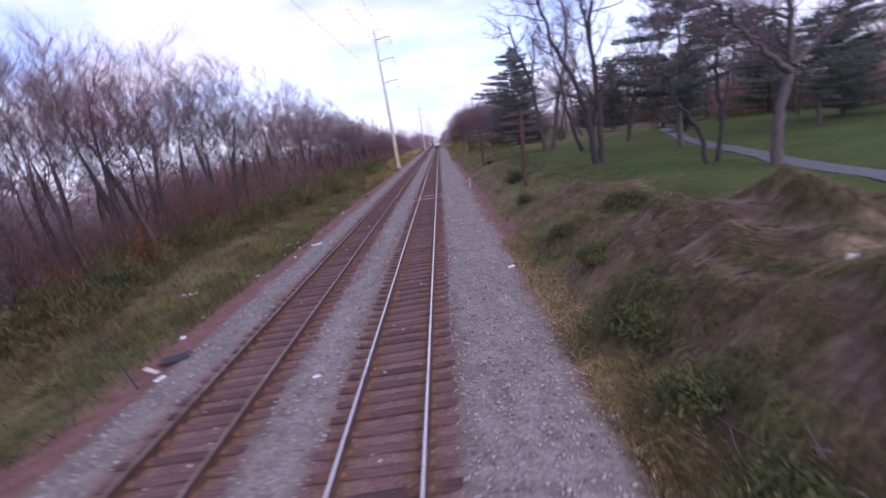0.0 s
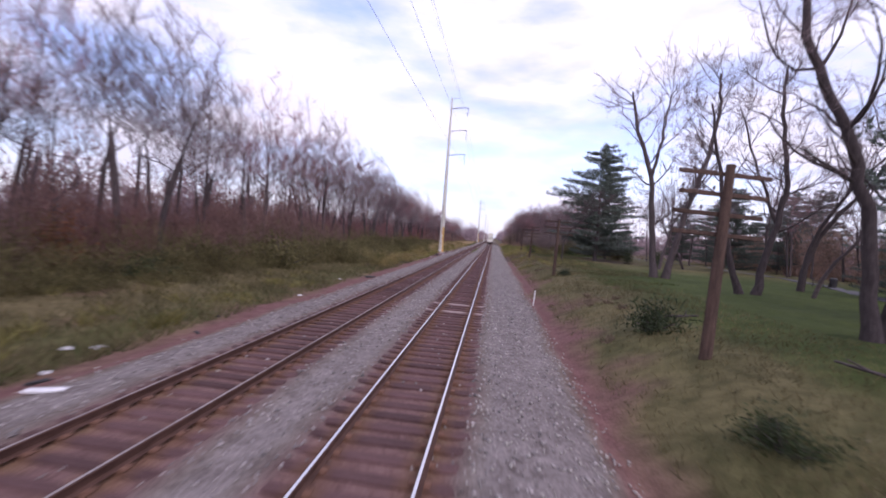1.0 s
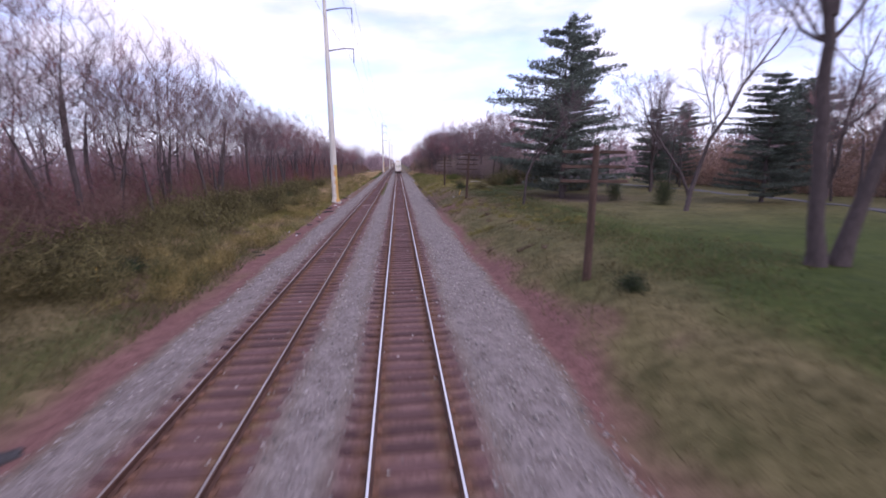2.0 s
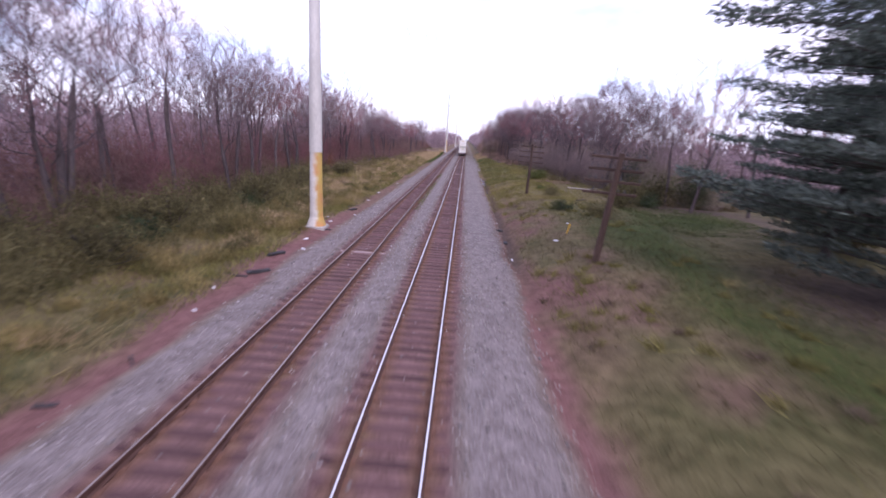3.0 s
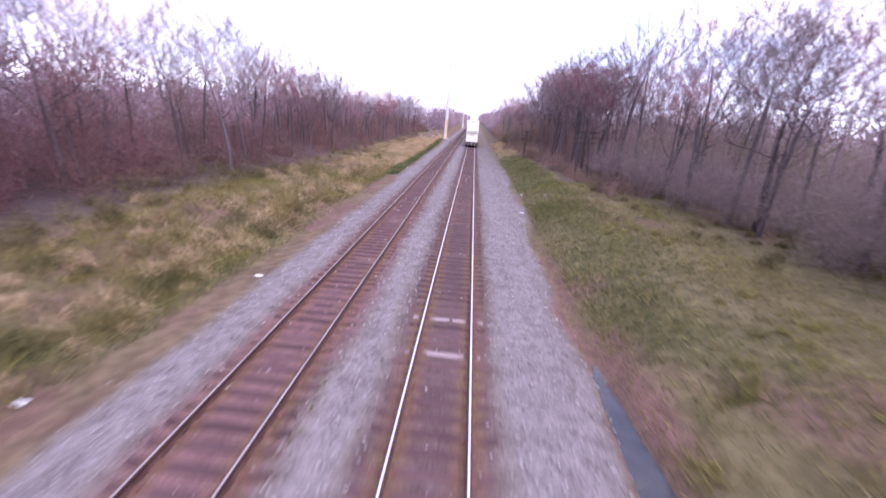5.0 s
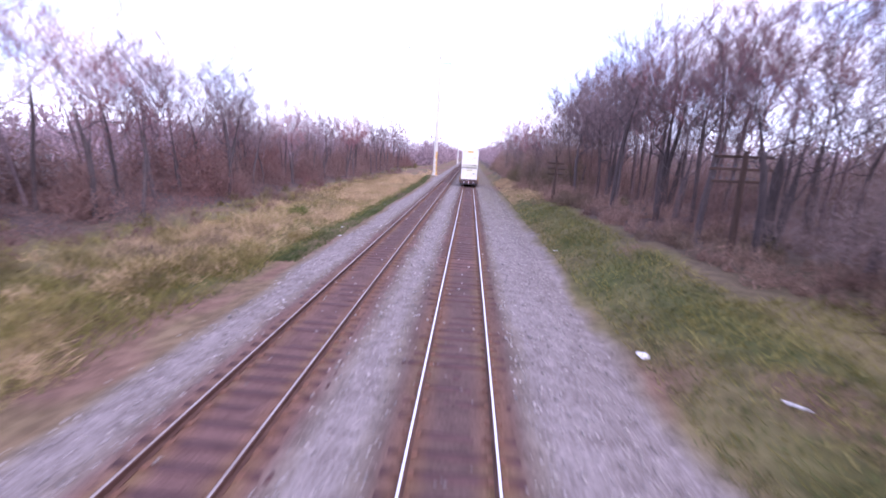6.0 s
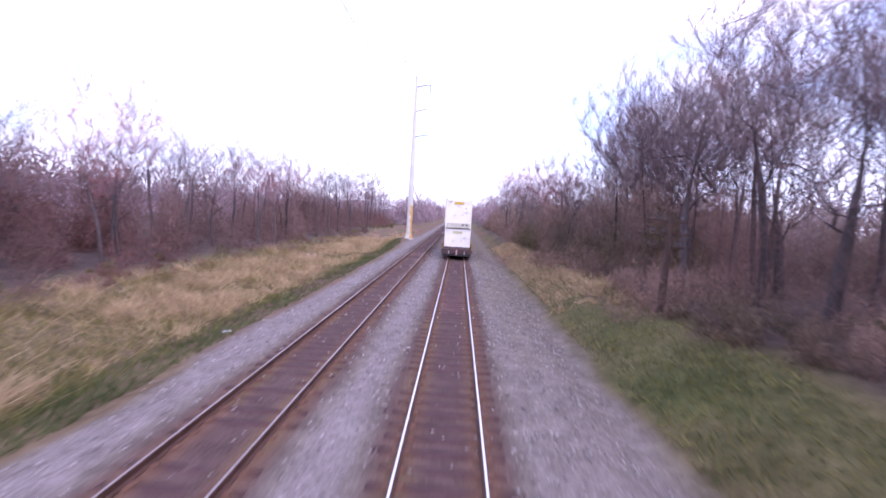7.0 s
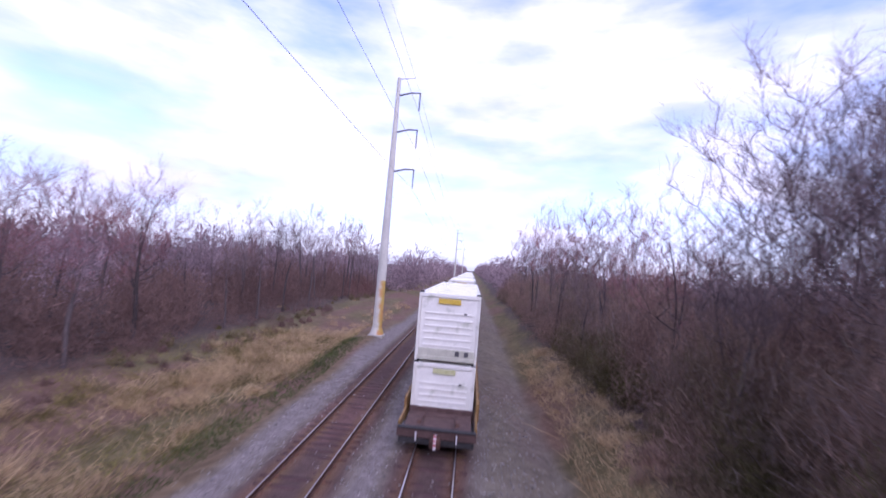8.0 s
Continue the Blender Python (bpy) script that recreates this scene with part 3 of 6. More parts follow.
def ground_material():
    m = bpy.data.materials.new("verge_ground")
    m.use_nodes = True
    n, l = m.node_tree.nodes, m.node_tree.links
    b = n["Principled BSDF"]
    b.inputs["Roughness"].default_value = 0.92
    b.inputs["Specular IOR Level"].default_value = 0.15
    co = n.new("ShaderNodeTexCoord")
    att = n.new("ShaderNodeAttribute")
    att.attribute_name = "cover"
    sep = n.new("ShaderNodeSeparateColor")
    l.new(att.outputs["Color"], sep.inputs["Color"])

    def noise_tex(scale, detail=4.0):
        t = n.new("ShaderNodeTexNoise")
        t.inputs["Scale"].default_value, t.inputs["Detail"].default_value = scale, detail
        l.new(co.outputs["Object"], t.inputs["Vector"])
        return t.outputs["Fac"]

    def two(fac, low, high, a=0.35, z=0.65):
        r = n.new("ShaderNodeValToRGB")
        r.color_ramp.elements[0].position, r.color_ramp.elements[1].position = a, z
        r.color_ramp.elements[0].color, r.color_ramp.elements[1].color = (*low, 1), (*high, 1)
        l.new(fac, r.inputs["Fac"])
        return r.outputs["Color"]

    def mix(fac, a, z, kind="MIX"):
        x = n.new("ShaderNodeMixRGB")
        x.blend_type = kind
        for s, v in ((0, fac), (1, a), (2, z)):
            if hasattr(v, "is_linked"):
                l.new(v, x.inputs[s])
            else:
                x.inputs[s].default_value = v
        return x.outputs["Color"]

    big, mid, small = noise_tex(0.35), noise_tex(2.2), noise_tex(16.0)
    cell = n.new("ShaderNodeTexVoronoi")
    cell.inputs["Scale"].default_value = 15.0
    l.new(co.outputs["Object"], cell.inputs["Vector"])
    tone = n.new("ShaderNodeRGBToBW")
    l.new(cell.outputs["Color"], tone.inputs["Color"])
    grit = mix(0.6, two(small, (0.105, 0.08413, 0.07609), (0.2927, 0.2502, 0.2294)), tone.outputs["Val"], "SOFT_LIGHT")
    grit = mix(0.5, grit, two(mid, (0.1341, 0.1063, 0.09511), (0.2659, 0.2258, 0.2081)))
    earth = mix(0.5, two(mid, (0.105, 0.04775, 0.04171), (0.2152, 0.107, 0.09409)), two(small, (0.1155, 0.05539, 0.04656), (0.252, 0.1356, 0.1193)))
    dry = mix(0.5, two(big, (0.08, 0.068, 0.027), (0.19, 0.148, 0.07)), two(mid, (0.06, 0.05, 0.021), (0.2, 0.156, 0.08)))
    green = mix(0.5, two(mid, (0.02898, 0.04736, 0.0099), (0.06348, 0.08704, 0.0198)), two(big, (0.03864, 0.04992, 0.011), (0.07728, 0.0896, 0.022)))
    litter = mix(0.5, two(mid, (0.04, 0.028, 0.025), (0.1, 0.07, 0.058)), two(small, (0.045, 0.03, 0.026), (0.13, 0.092, 0.078)))
    c = mix(sep.outputs["Blue"], dry, green)
    c = mix(att.outputs["Alpha"], c, litter)
    c = mix(sep.outputs["Green"], c, earth)
    c = mix(sep.outputs["Red"], c, grit)
    scale_dust = n.new("ShaderNodeAttribute")
    scale_dust.attribute_name = "rust"
    c = mix(scale_dust.outputs["Fac"], c, mix(0.5, two(big, (0.2, 0.098, 0.055), (0.215, 0.145, 0.05), 0.45, 0.6), two(small, (0.11, 0.058, 0.037), (0.26, 0.15, 0.09))))
    l.new(c, b.inputs["Base Color"])
    bp = n.new("ShaderNodeBump")
    bp.inputs["Strength"].default_value, bp.inputs["Distance"].default_value = 0.7, 0.05
    l.new(small, bp.inputs["Height"])
    l.new(bp.outputs["Normal"], b.inputs["Normal"])
    return m


build_ground()


def build_path():
    """A paved park path that winds off through the lawn."""
    line = [(15.0, 4.0), (17.8, 17.0), (20.5, 27.0), (25.0, 42.0), (30.5, 56.0), (36.0, 68.0), (38.5, 84.0), (37.5, 104.0), (34.5, 124.0), (34.2, 144.0), (38.5, 161.0), (46.0, 182.0)]
    bm = bmesh.new()
    prev = None
    for k in range(len(line) - 1):
        for s in range(8):
            f = s / 8
            x, y = (line[k][j] * (1 - f) + line[k + 1][j] * f for j in (0, 1))
            row = []
            for dx, lift in ((-0.6, -0.1), (-0.58, 0.05), (0.0, 0.07), (0.58, 0.05), (0.6, -0.1)):
                row.append(bm.verts.new((x + dx, y - dx * 0.35, at_ground(x + dx, y - dx * 0.35) + lift)))
            if prev:
                for q in range(4):
                    bm.faces.new((prev[q], prev[q + 1], row[q + 1], row[q]))
            prev = row
    tagged(part("path", bm, M["asphalt"]), "pale asphalt path across the park lawn", "path", kind="structure")


build_path()


# ---- tracks ----
def rail_mesh(head):
    """A flat-bottomed rail lying along y, its head's top at height 0."""
    half = [(0.0, 0.0), (0.022, 0.0), (0.036, -0.01), (0.036, -0.035), (0.01, -0.05), (0.009, -0.135), (0.07, -0.155), (0.07, -0.168)]
    loop = half + [(-x, z) for x, z in reversed(half[1:])]
    ys = [-60, 0, 60, 120, 180, 240, 320, 480, 900, 1600]
    bm = bmesh.new()
    rings = [[bm.verts.new((x, y, z)) for x, z in loop] for y in ys]
    for a, b in zip(rings, rings[1:]):
        for k in range(len(loop)):
            f = bm.faces.new((a[k], a[(k + 1) % len(loop)], b[(k + 1) % len(loop)], b[k]))
            f.material_index = 1 if k in (0, len(loop) - 1) else 0
    bmesh.ops.recalc_face_normals(bm, faces=bm.faces)
    me = bpy.data.meshes.new("rail")
    bm.to_mesh(me)
    bm.free()
    me.materials.append(M["rust"])
    me.materials.append(head)
    return me


def build_track(x, head, seed, label, pale):
    rng = random.Random(seed)
    track = tagged(empty("track", pose(x, 0, 0), label, "railway track"), kind="structure")
    me = rail_mesh(head)
    for s in (-1, 1):
        r = new("rail", me)
        r.parent = track
        r.location.x = s * RAIL_OUT
        tagged(r, "steel rail with a bright worn head")
    shapes = []
    for k in range(6):
        bm = bmesh.new()
        box(bm, -1.3, 1.3, -0.115, 0.115, -0.36, -0.172, 0.012)
        for v in bm.verts:
            v.co += Vector((rng.uniform(-0.03, 0.03), rng.uniform(-0.012, 0.012), rng.uniform(-0.012, 0.004)))
        t = bpy.data.meshes.new("tie")
        bm.to_mesh(t)
        bm.free()
        t.materials.append(M["tie"])
        shapes.append(t)
    bleached = shapes[0].copy()
    bleached.materials.clear()
    bleached.materials.append(M["tie_pale"])
    y, count, far_v, far_f = -2.0, 0, [], []
    plates_v, plates_f = [], []
    corners = np.array([(a, b, c) for a in (-1, 1) for b in (-1, 1) for c in (-1, 1)], dtype=float)
    quads = [(0, 1, 3), (0, 3, 2), (4, 6, 7), (4, 7, 5), (0, 4, 5), (0, 5, 1), (2, 3, 7), (2, 7, 6), (1, 5, 7), (1, 7, 3)]
    while y < 420:
        dx, turn, drop = rng.uniform(-0.07, 0.07), rng.uniform(-0.03, 0.03), rng.uniform(-0.018, 0.004)
        if count < 300:
            ob = new("tie", shapes[rng.randrange(6)])
            if min(abs(y - v) for v in pale) < 0.27:
                ob.data = bleached
                tagged(ob, "pale bleached timber tie")
            ob.parent = track
            ob.matrix_basis = pose(dx, y, drop, 0, 0, math.degrees(turn))
        else:
            far_f += [tuple(i + len(far_v) for i in q) for q in quads]
            far_v += (corners * (1.3, 0.115, 0.09) + (dx, y, -0.265 + drop)).tolist()
        if y < 250:
            for s in (-1, 1):
                plates_f += [tuple(i + len(plates_v) for i in q) for q in quads]
                plates_v += (corners * (0.16, 0.09, 0.012) + (s * RAIL_OUT, y, -0.165)).tolist()
        count += 1
        y += 0.53 + rng.uniform(-0.025, 0.025)
    tagged(soup("far_ties", far_v, far_f, M["tie"], track), kind="stuff")
    tagged(soup("tie_plates", plates_v, plates_f, M["dust"], track), kind="stuff")
    return track


build_track(0.0, M["polish"], 4, "railway track with bright worn rails on timber ties", (38.9, 41.2, 153.0, 155.4))
build_track(-TRACK_GAP, M["polish_dull"], 7, "second railway track with duller rails on timber ties", (96.8,))


def scatter_stones():
    """Loose ballast: sharp little stones bedded in the crushed stone."""
    rng = np.random.default_rng(3)
    n = 46000
    y = rng.uniform(0, 1, n) ** 1.15 * 250
    x = rng.uniform(-7.1, 4.1, n)
    in_tie = (np.abs(x) < 1.25) | (np.abs(x + TRACK_GAP) < 1.25)
    keep = ~in_tie | (rng.uniform(size=n) < 0.1)
    x, y = x[keep], y[keep]
    n = len(x)
    size = rng.uniform(0.024, 0.055, n) * np.where(rng.uniform(size=n) < 0.06, 1.5, 1)
    base = np.array([(1, 0, 0), (-1, 0, 0), (0, 1, 0), (0, -1, 0), (0, 0, 1), (0, 0, -1)], dtype=float)
    v = base[None] * rng.uniform(0.6, 1.15, (n, 6, 1)) + rng.uniform(-0.25, 0.25, (n, 6, 3))
    a = rng.uniform(0, 6.28, n)
    c, s = np.cos(a)[:, None], np.sin(a)[:, None]
    v = np.stack([v[..., 0] * c - v[..., 1] * s, v[..., 0] * s + v[..., 1] * c, v[..., 2] * 0.75], -1) * size[:, None, None]
    v += np.stack([x, y, ground_z(x, y) + size * 0.35], -1)[:, None]
    f = np.array([(0, 2, 4), (2, 1, 4), (1, 3, 4), (3, 0, 4), (2, 0, 5), (1, 2, 5), (3, 1, 5), (0, 3, 5)])
    t = (f[None] + (np.arange(n) * 6)[:, None, None]).reshape(-1, 3)
    tagged(soup("ballast_stones", v.reshape(-1, 3), t, M["stone"]), "loose grey and purple crushed ballast stones", "ballast", kind="stuff")


scatter_stones()


def pale_stones():
    """Scattered pale chips that catch the light between the darker stones."""
    rng = np.random.default_rng(8)
    n = 12000
    x, y = np.where(rng.uniform(size=n) < 0.65, rng.uniform(1.3, 4.4, n), rng.uniform(-7.6, 1.2, n)), rng.uniform(0, 1, n) ** 1.4 * 240
    off_track = ((np.abs(x) > 1.2) & (np.abs(x + TRACK_GAP) > 1.2)) | (rng.uniform(size=n) < 0.15)
    x, y = x[off_track], y[off_track]
    n = len(x)
    size = rng.uniform(0.02, 0.06, n)
    base = np.array([(1, 0, 0), (-0.5, 0.85, 0), (-0.5, -0.85, 0), (0, 0, 0.8)], dtype=float)
    v = (base[None] * rng.uniform(0.6, 1.2, (n, 4, 1)) + rng.uniform(-0.2, 0.2, (n, 4, 3))) * size[:, None, None]
    v += np.stack([x, y, ground_z(x, y) + size * 0.7], -1)[:, None]
    f = np.array([(0, 1, 3), (1, 2, 3), (2, 0, 3), (0, 2, 1)])
    tagged(soup("pale_stones", v.reshape(-1, 3), (f[None] + (np.arange(n) * 4)[:, None, None]).reshape(-1, 3), M["concrete"]), "pale chips of stone strewn over the ballast", "ballast", kind="stuff")


pale_stones()


# ---- plants ----
def slivers(rng, foot, tip, width):
    """Thin triangles from foot to tip, each turned at random."""
    n = len(foot)
    d = tip - foot
    side = np.cross(d, rng.normal(size=(n, 3)))
    side /= np.linalg.norm(side, axis=1, keepdims=True) + 1e-9
    w = np.broadcast_to(np.asarray(width, dtype=float), (n,))[:, None] / 2
    v = np.stack([foot - side * w, foot + side * w, tip], 1).reshape(-1, 3)
    return v, np.arange(3 * n).reshape(-1, 3)


class Wood:
    """Collects tapered tubes and twig slivers for one tree."""

    def __init__(self, seed):
        self.rng = np.random.default_rng(seed)
        self.v, self.f, self.foot, self.tip = [], [], [], []

    def tube(self, pts, radii, sides):
        base = len(self.v)
        for k, (p, r) in enumerate(zip(pts, radii)):
            d = pts[min(k + 1, len(pts) - 1)] - pts[max(k - 1, 0)]
            d = d / (np.linalg.norm(d) + 1e-9)
            a = np.cross(d, (0.31, 0.95, 0.05))
            a /= np.linalg.norm(a) + 1e-9
            b = np.cross(d, a)
            for s in range(sides):
                t = 2 * math.pi * s / sides
                self.v.append(p + r * (a * math.cos(t) + b * math.sin(t)))
        for k in range(len(pts) - 1):
            for s in range(sides):
                i, j = base + k * sides + s, base + k * sides + (s + 1) % sides
                self.f += [(i, j, j + sides), (i, j + sides, i + sides)]

    def limb(self, p, d, length, r, level, top, bend, counts, twig):
        rng = self.rng
        n = (7, 5, 3)[level]
        pts, radii = [p.copy()], [r]
        for k in range(n):
            d = d + rng.normal(size=3) * bend
            d[2] += (0.03, 0.10, 0.06)[level]
            d = d / np.linalg.norm(d)
            p = p + d * length / n
            pts.append(p.copy())
            radii.append(max(r * (1 - (k + 1) / n * (0.72 if level else 0.8)), 0.008))
        self.tube(pts, radii, (7, 4, 3)[level])
        if level < 2:
            for k in range(counts[level]):
                f = rng.uniform(top[level], 1.0)
                i = min(int(f * n), n - 1)
                q = pts[i] + (pts[i + 1] - pts[i]) * (f * n - i)
                axis = pts[i + 1] - pts[i]
                axis /= np.linalg.norm(axis)
                out = rng.normal(size=3)
                out -= axis * out.dot(axis)
                out /= np.linalg.norm(out) + 1e-9
                spread = rng.uniform(0.5, 1.0)
                nd = axis * (1 - spread * 0.45) + out * spread * 0.75
                self.limb(q, nd / np.linalg.norm(nd), length * rng.uniform(0.34, 0.56) * (1.15 - f * 0.45), radii[i] * rng.uniform(0.32, 0.5), level + 1, top, bend * 1.25, counts, twig)
        m = int(twig * (0.25 if level == 0 else 1))
        for k in range(m):
            f = rng.uniform(0.25 if level else 0.6, 1.0)
            i = min(int(f * n), n - 1)
            q = pts[i] + (pts[i + 1] - pts[i]) * (f * n - i)
            axis = pts[i + 1] - pts[i]
            t = axis / (np.linalg.norm(axis) + 1e-9) * 0.7 + rng.normal(size=3) * 0.75 + (0, 0, 0.15)
            self.foot.append(q)
            self.tip.append(q + t / np.linalg.norm(t) * rng.uniform(0.35, 1.2) * self.twig_len)


def crown_mesh(seed, height, base, radius, n, girth, twigs, twig_len, lean=(0.0, 0.0), stems=1):
    """Grows boughs from the trunk to points spread through a rounded crown; gives tube and twig arrays."""
    w = Wood(seed)
    rng = w.rng
    pos, parent = [], []
    for q in range(stems):
        a = rng.uniform(0, 6.28)
        off = np.array([math.cos(a), math.sin(a)]) * (0.16 * (stems > 1))
        p, d = np.array([0.0, 0.0, -0.3]), np.array([lean[0] + off[0], lean[1] + off[1], 1.0])
        for k in range(9):
            parent.append(len(pos) - 1 if k else -1)
            pos.append(p)
            d = d + rng.normal(size=3) * (0.05, 0.05, 0.0)
            p = p + d / np.linalg.norm(d) * height * 0.82 / 8
    trunk = len(pos)
    mid = np.array([lean[0], lean[1], 0]) * height * 0.5 + (0, 0, height * (1 + base) / 2)
    g = rng.normal(size=(n, 3))
    g = g / np.linalg.norm(g, axis=1, keepdims=True) * rng.uniform(0.02, 1, (n, 1)) ** 0.42
    lump = 0.8 + 0.4 * smooth_noise(g[:, 0] * 1.7 + seed, g[:, 1] * 1.7 + g[:, 2] * 1.3, 3)
    flare = (0.72 + 0.4 * np.clip(g[:, 2:3] + 0.6, 0, 1)) * (1, 1, 0) + (0, 0, 1)
    goal = mid + g * lump[:, None] * flare * (radius, radius, height * (1 - base) / 2)
    goal = goal[np.argsort(np.linalg.norm(goal - (mid - (0, 0, height * (1 - base) / 2)), axis=1))]
    paths = []
    for a in goal:
        P = np.array(pos)
        dv = a - P
        d = np.linalg.norm(dv, axis=1) + 1e-6
        cost = d * (1 + 1.6 * np.maximum(0, 0.62 - dv[:, 2] / d)) + 5.0 * (P[:, 2] < height * base * 0.7)
        i = int(np.argmin(cost))
        path = [i]
        for f in (0.36, 0.7, 1.0):
            x = P[i] + dv[i] * f + rng.normal(size=3) * 0.04 * d[i] * (f < 1) - np.array([0, 0, 0.14 * d[i] * f * (1 - f)])
            parent.append(path[-1])
            path.append(len(pos))
            pos.append(x)
        paths.append(path)
    weight = np.zeros(len(pos))
    for path in paths:
        weight[path[-1]] += 1
    for i in range(len(pos) - 1, 0, -1):
        if parent[i] >= 0:
            weight[parent[i]] += weight[i]
    power = math.log(girth / 0.007) / math.log(n / stems + 1)
    r = 0.007 * np.maximum(weight, 1) ** power
    r[trunk:] *= 0.3 + 0.7 * np.minimum(1, 2.0 / np.maximum(weight[trunk:], 1))
    for q in range(stems):
        k = range(q * 9, q * 9 + 9)
        w.tube([pos[i] for i in k], [r[i] * (1.25 if i % 9 == 0 else 1) for i in k], 6)
    for path in paths:
        w.tube([pos[i] for i in path], [min(r[path[0]], r[path[1]] * 1.15)] + [r[i] for i in path[1:]], 3 if weight[path[1]] < 4 else 4)
    ends = [(a, b) for path in paths for a, b in zip(path, path[1:]) if weight[b] < 7]
    A, B = np.array([pos[a] for a, b in ends]), np.array([pos[b] for a, b in ends])
    share = np.linalg.norm(B - A, axis=1) + 0.25
    pick = rng.choice(len(ends), twigs, p=share / share.sum())
    f = rng.uniform(0.0, 1.0, (twigs, 1))
    foot = A[pick] + (B - A)[pick] * f
    along = (B - A)[pick]
    along /= np.linalg.norm(along, axis=1, keepdims=True) + 1e-9
    d = along * 0.7 + rng.normal(size=(twigs, 3)) * (0.42, 0.42, 0.3) + (0, 0, 0.42)
    d = d / np.linalg.norm(d, axis=1, keepdims=True) * rng.uniform(0.45, 1.2, (twigs, 1)) * twig_len
    feet, tips = [foot], [foot + d]
    for k in range(2):
        start = foot + d * rng.uniform(0.2, 0.85, (twigs, 1))
        e = d * rng.uniform(0.3, 0.6, (twigs, 1)) + rng.normal(size=(twigs, 3)) * (0.2, 0.2, 0.13) * twig_len + (0, 0, 0.06)
        feet.append(start)
        tips.append(start + e)
    return w, np.concatenate(feet), np.concatenate(tips)


def wood_tree(name, seed, height, base, radius, n, girth, twigs, twig_len, twig_w, crown, label, group, lean=(0.0, 0.0), stems=1, category="tree"):
    w, foot, tip = crown_mesh(seed, height, base, radius, n, girth, twigs, twig_len, lean, stems)
    tree = empty(name, Matrix(), label, category, group)
    soup("trunk", w.v, w.f, M["bark"], tree)
    v, f = slivers(w.rng, foot, tip, twig_w)
    soup("crown", v, f, M[crown], tree)
    return tree


def pine_tree(name, seed, height, spread, label, group="", low=0.12, boughs=7.0):
    rng = np.random.default_rng(seed)
    tree = empty(name, Matrix(), label, "pine tree", group)
    w = Wood(seed)
    spine = [np.array([rng.normal() * 0.06, rng.normal() * 0.06, z]) for z in np.linspace(-0.3, height, 9)]
    w.tube(spine, np.linspace(height * 0.019, 0.03, 9), 7)
    foot, tip = [], []
    for k in range(int(height * boughs)):
        f = low + (1 - low) * ((k + rng.uniform(0, 1)) / int(height * boughs))
        z, a = (round(f * height / 0.85) * 0.85 if rng.random() < 0.6 else f * height), rng.uniform(0, 6.28)
        side = 0.6 + 0.75 * float(smooth_noise(a * 0.8, z * 0.3, seed))
        reach = spread * max(0.04, 1 - ((f - 0.32) / 0.74) ** 2) ** 0.8 * rng.uniform(0.5, 1.12) * side + 0.35
        out = np.array([math.cos(a), math.sin(a), 0.0])
        pts = [np.array([0, 0, z]) + out * reach * s + np.array([0, 0, reach * (0.02 * s + 0.1 * s * s)]) for s in (0, 0.35, 0.7, 1.0)]
        w.tube(pts, (0.05, 0.035, 0.022, 0.01), 3)
        turn = np.array([-out[1], out[0], 0.0])
        m = int(30 + reach * 44)
        s = rng.uniform(0.16, 1.0, (m, 1))
        wide = reach * 0.24 * np.sin(np.minimum(s * 1.1, 1) * 2.4)
        p = pts[0] + (pts[-1] - pts[0]) * s + turn * rng.uniform(-1, 1, (m, 1)) * wide + (0, 0, 1) * (rng.normal(size=(m, 1)) * 0.1 + 0.08)
        t = out * 0.35 + rng.normal(size=(m, 3)) * (0.6, 0.6, 0.4) + (0, 0, 0.25)
        foot.append(p)
        tip.append(p + t / np.linalg.norm(t, axis=1, keepdims=True) * rng.uniform(0.22, 0.5, (m, 1)))
    foot, tip = np.concatenate(foot), np.concatenate(tip)
    soup("trunk", w.v, w.f, M["bark"], tree)
    v, f = slivers(rng, foot, tip, 0.12)
    soup("crown", v, f, M["needle"], tree)
    return tree


def put(thing, x, y, turn=0.0, scale=1.0, sink=0.05):
    """Moves a thing, and all copies start from it."""
    thing.scale = (scale, scale, scale)
    thing.matrix_basis = pose(x, y, at_ground(x, y, sink), 0, 0, turn) @ Matrix.Diagonal((scale, scale, scale, 1))
    return thing


def plant(thing, x, y, turn=0.0, scale=1.0, sink=0.05):
    ob = copy_thing(thing, pose(x, y, at_ground(x, y, sink), 0, 0, turn))
    ob.scale = (scale, scale, scale)
    return ob


LABEL_WOOD = "slender bare grey woodland tree at the railway edge"
LABEL_BUD = "bare woodland tree with reddish spring buds"
BESIDE = "woodland beside the railway"
WOODLAND = [wood_tree("tree", 100 + k, 10.5 + k % 3, (0.34, 0.42, 0.3, 0.38, 0.46, 0.28)[k], (3.0, 2.5, 3.4, 3.0, 2.6, 3.6)[k], 130, 0.13, 1150, 1.05, 0.0105,
                      "bud" if k % 3 == 2 else "twig", LABEL_BUD if k % 3 == 2 else LABEL_WOOD, BESIDE, stems=1 + (k == 5)) for k in range(6)]
SLIGHT = [wood_tree("tree", 140 + k, 10.8 + k % 3, (0.38, 0.44, 0.34, 0.4)[k], (2.7, 2.4, 3.0, 2.8)[k], 70, 0.11, 480, 1.15, 0.015,
                    "bud" if k == 2 else "twig", LABEL_BUD if k == 2 else LABEL_WOOD, BESIDE) for k in range(4)]
SPREADING = [wood_tree("tree", 120 + k, 13.0, 0.24, 5.0, 240, 0.21, 3000, 1.0, 0.0105, "twig",
                       "wide spreading bare tree standing over the thicket", BESIDE, stems=1 + k % 2) for k in range(3)]


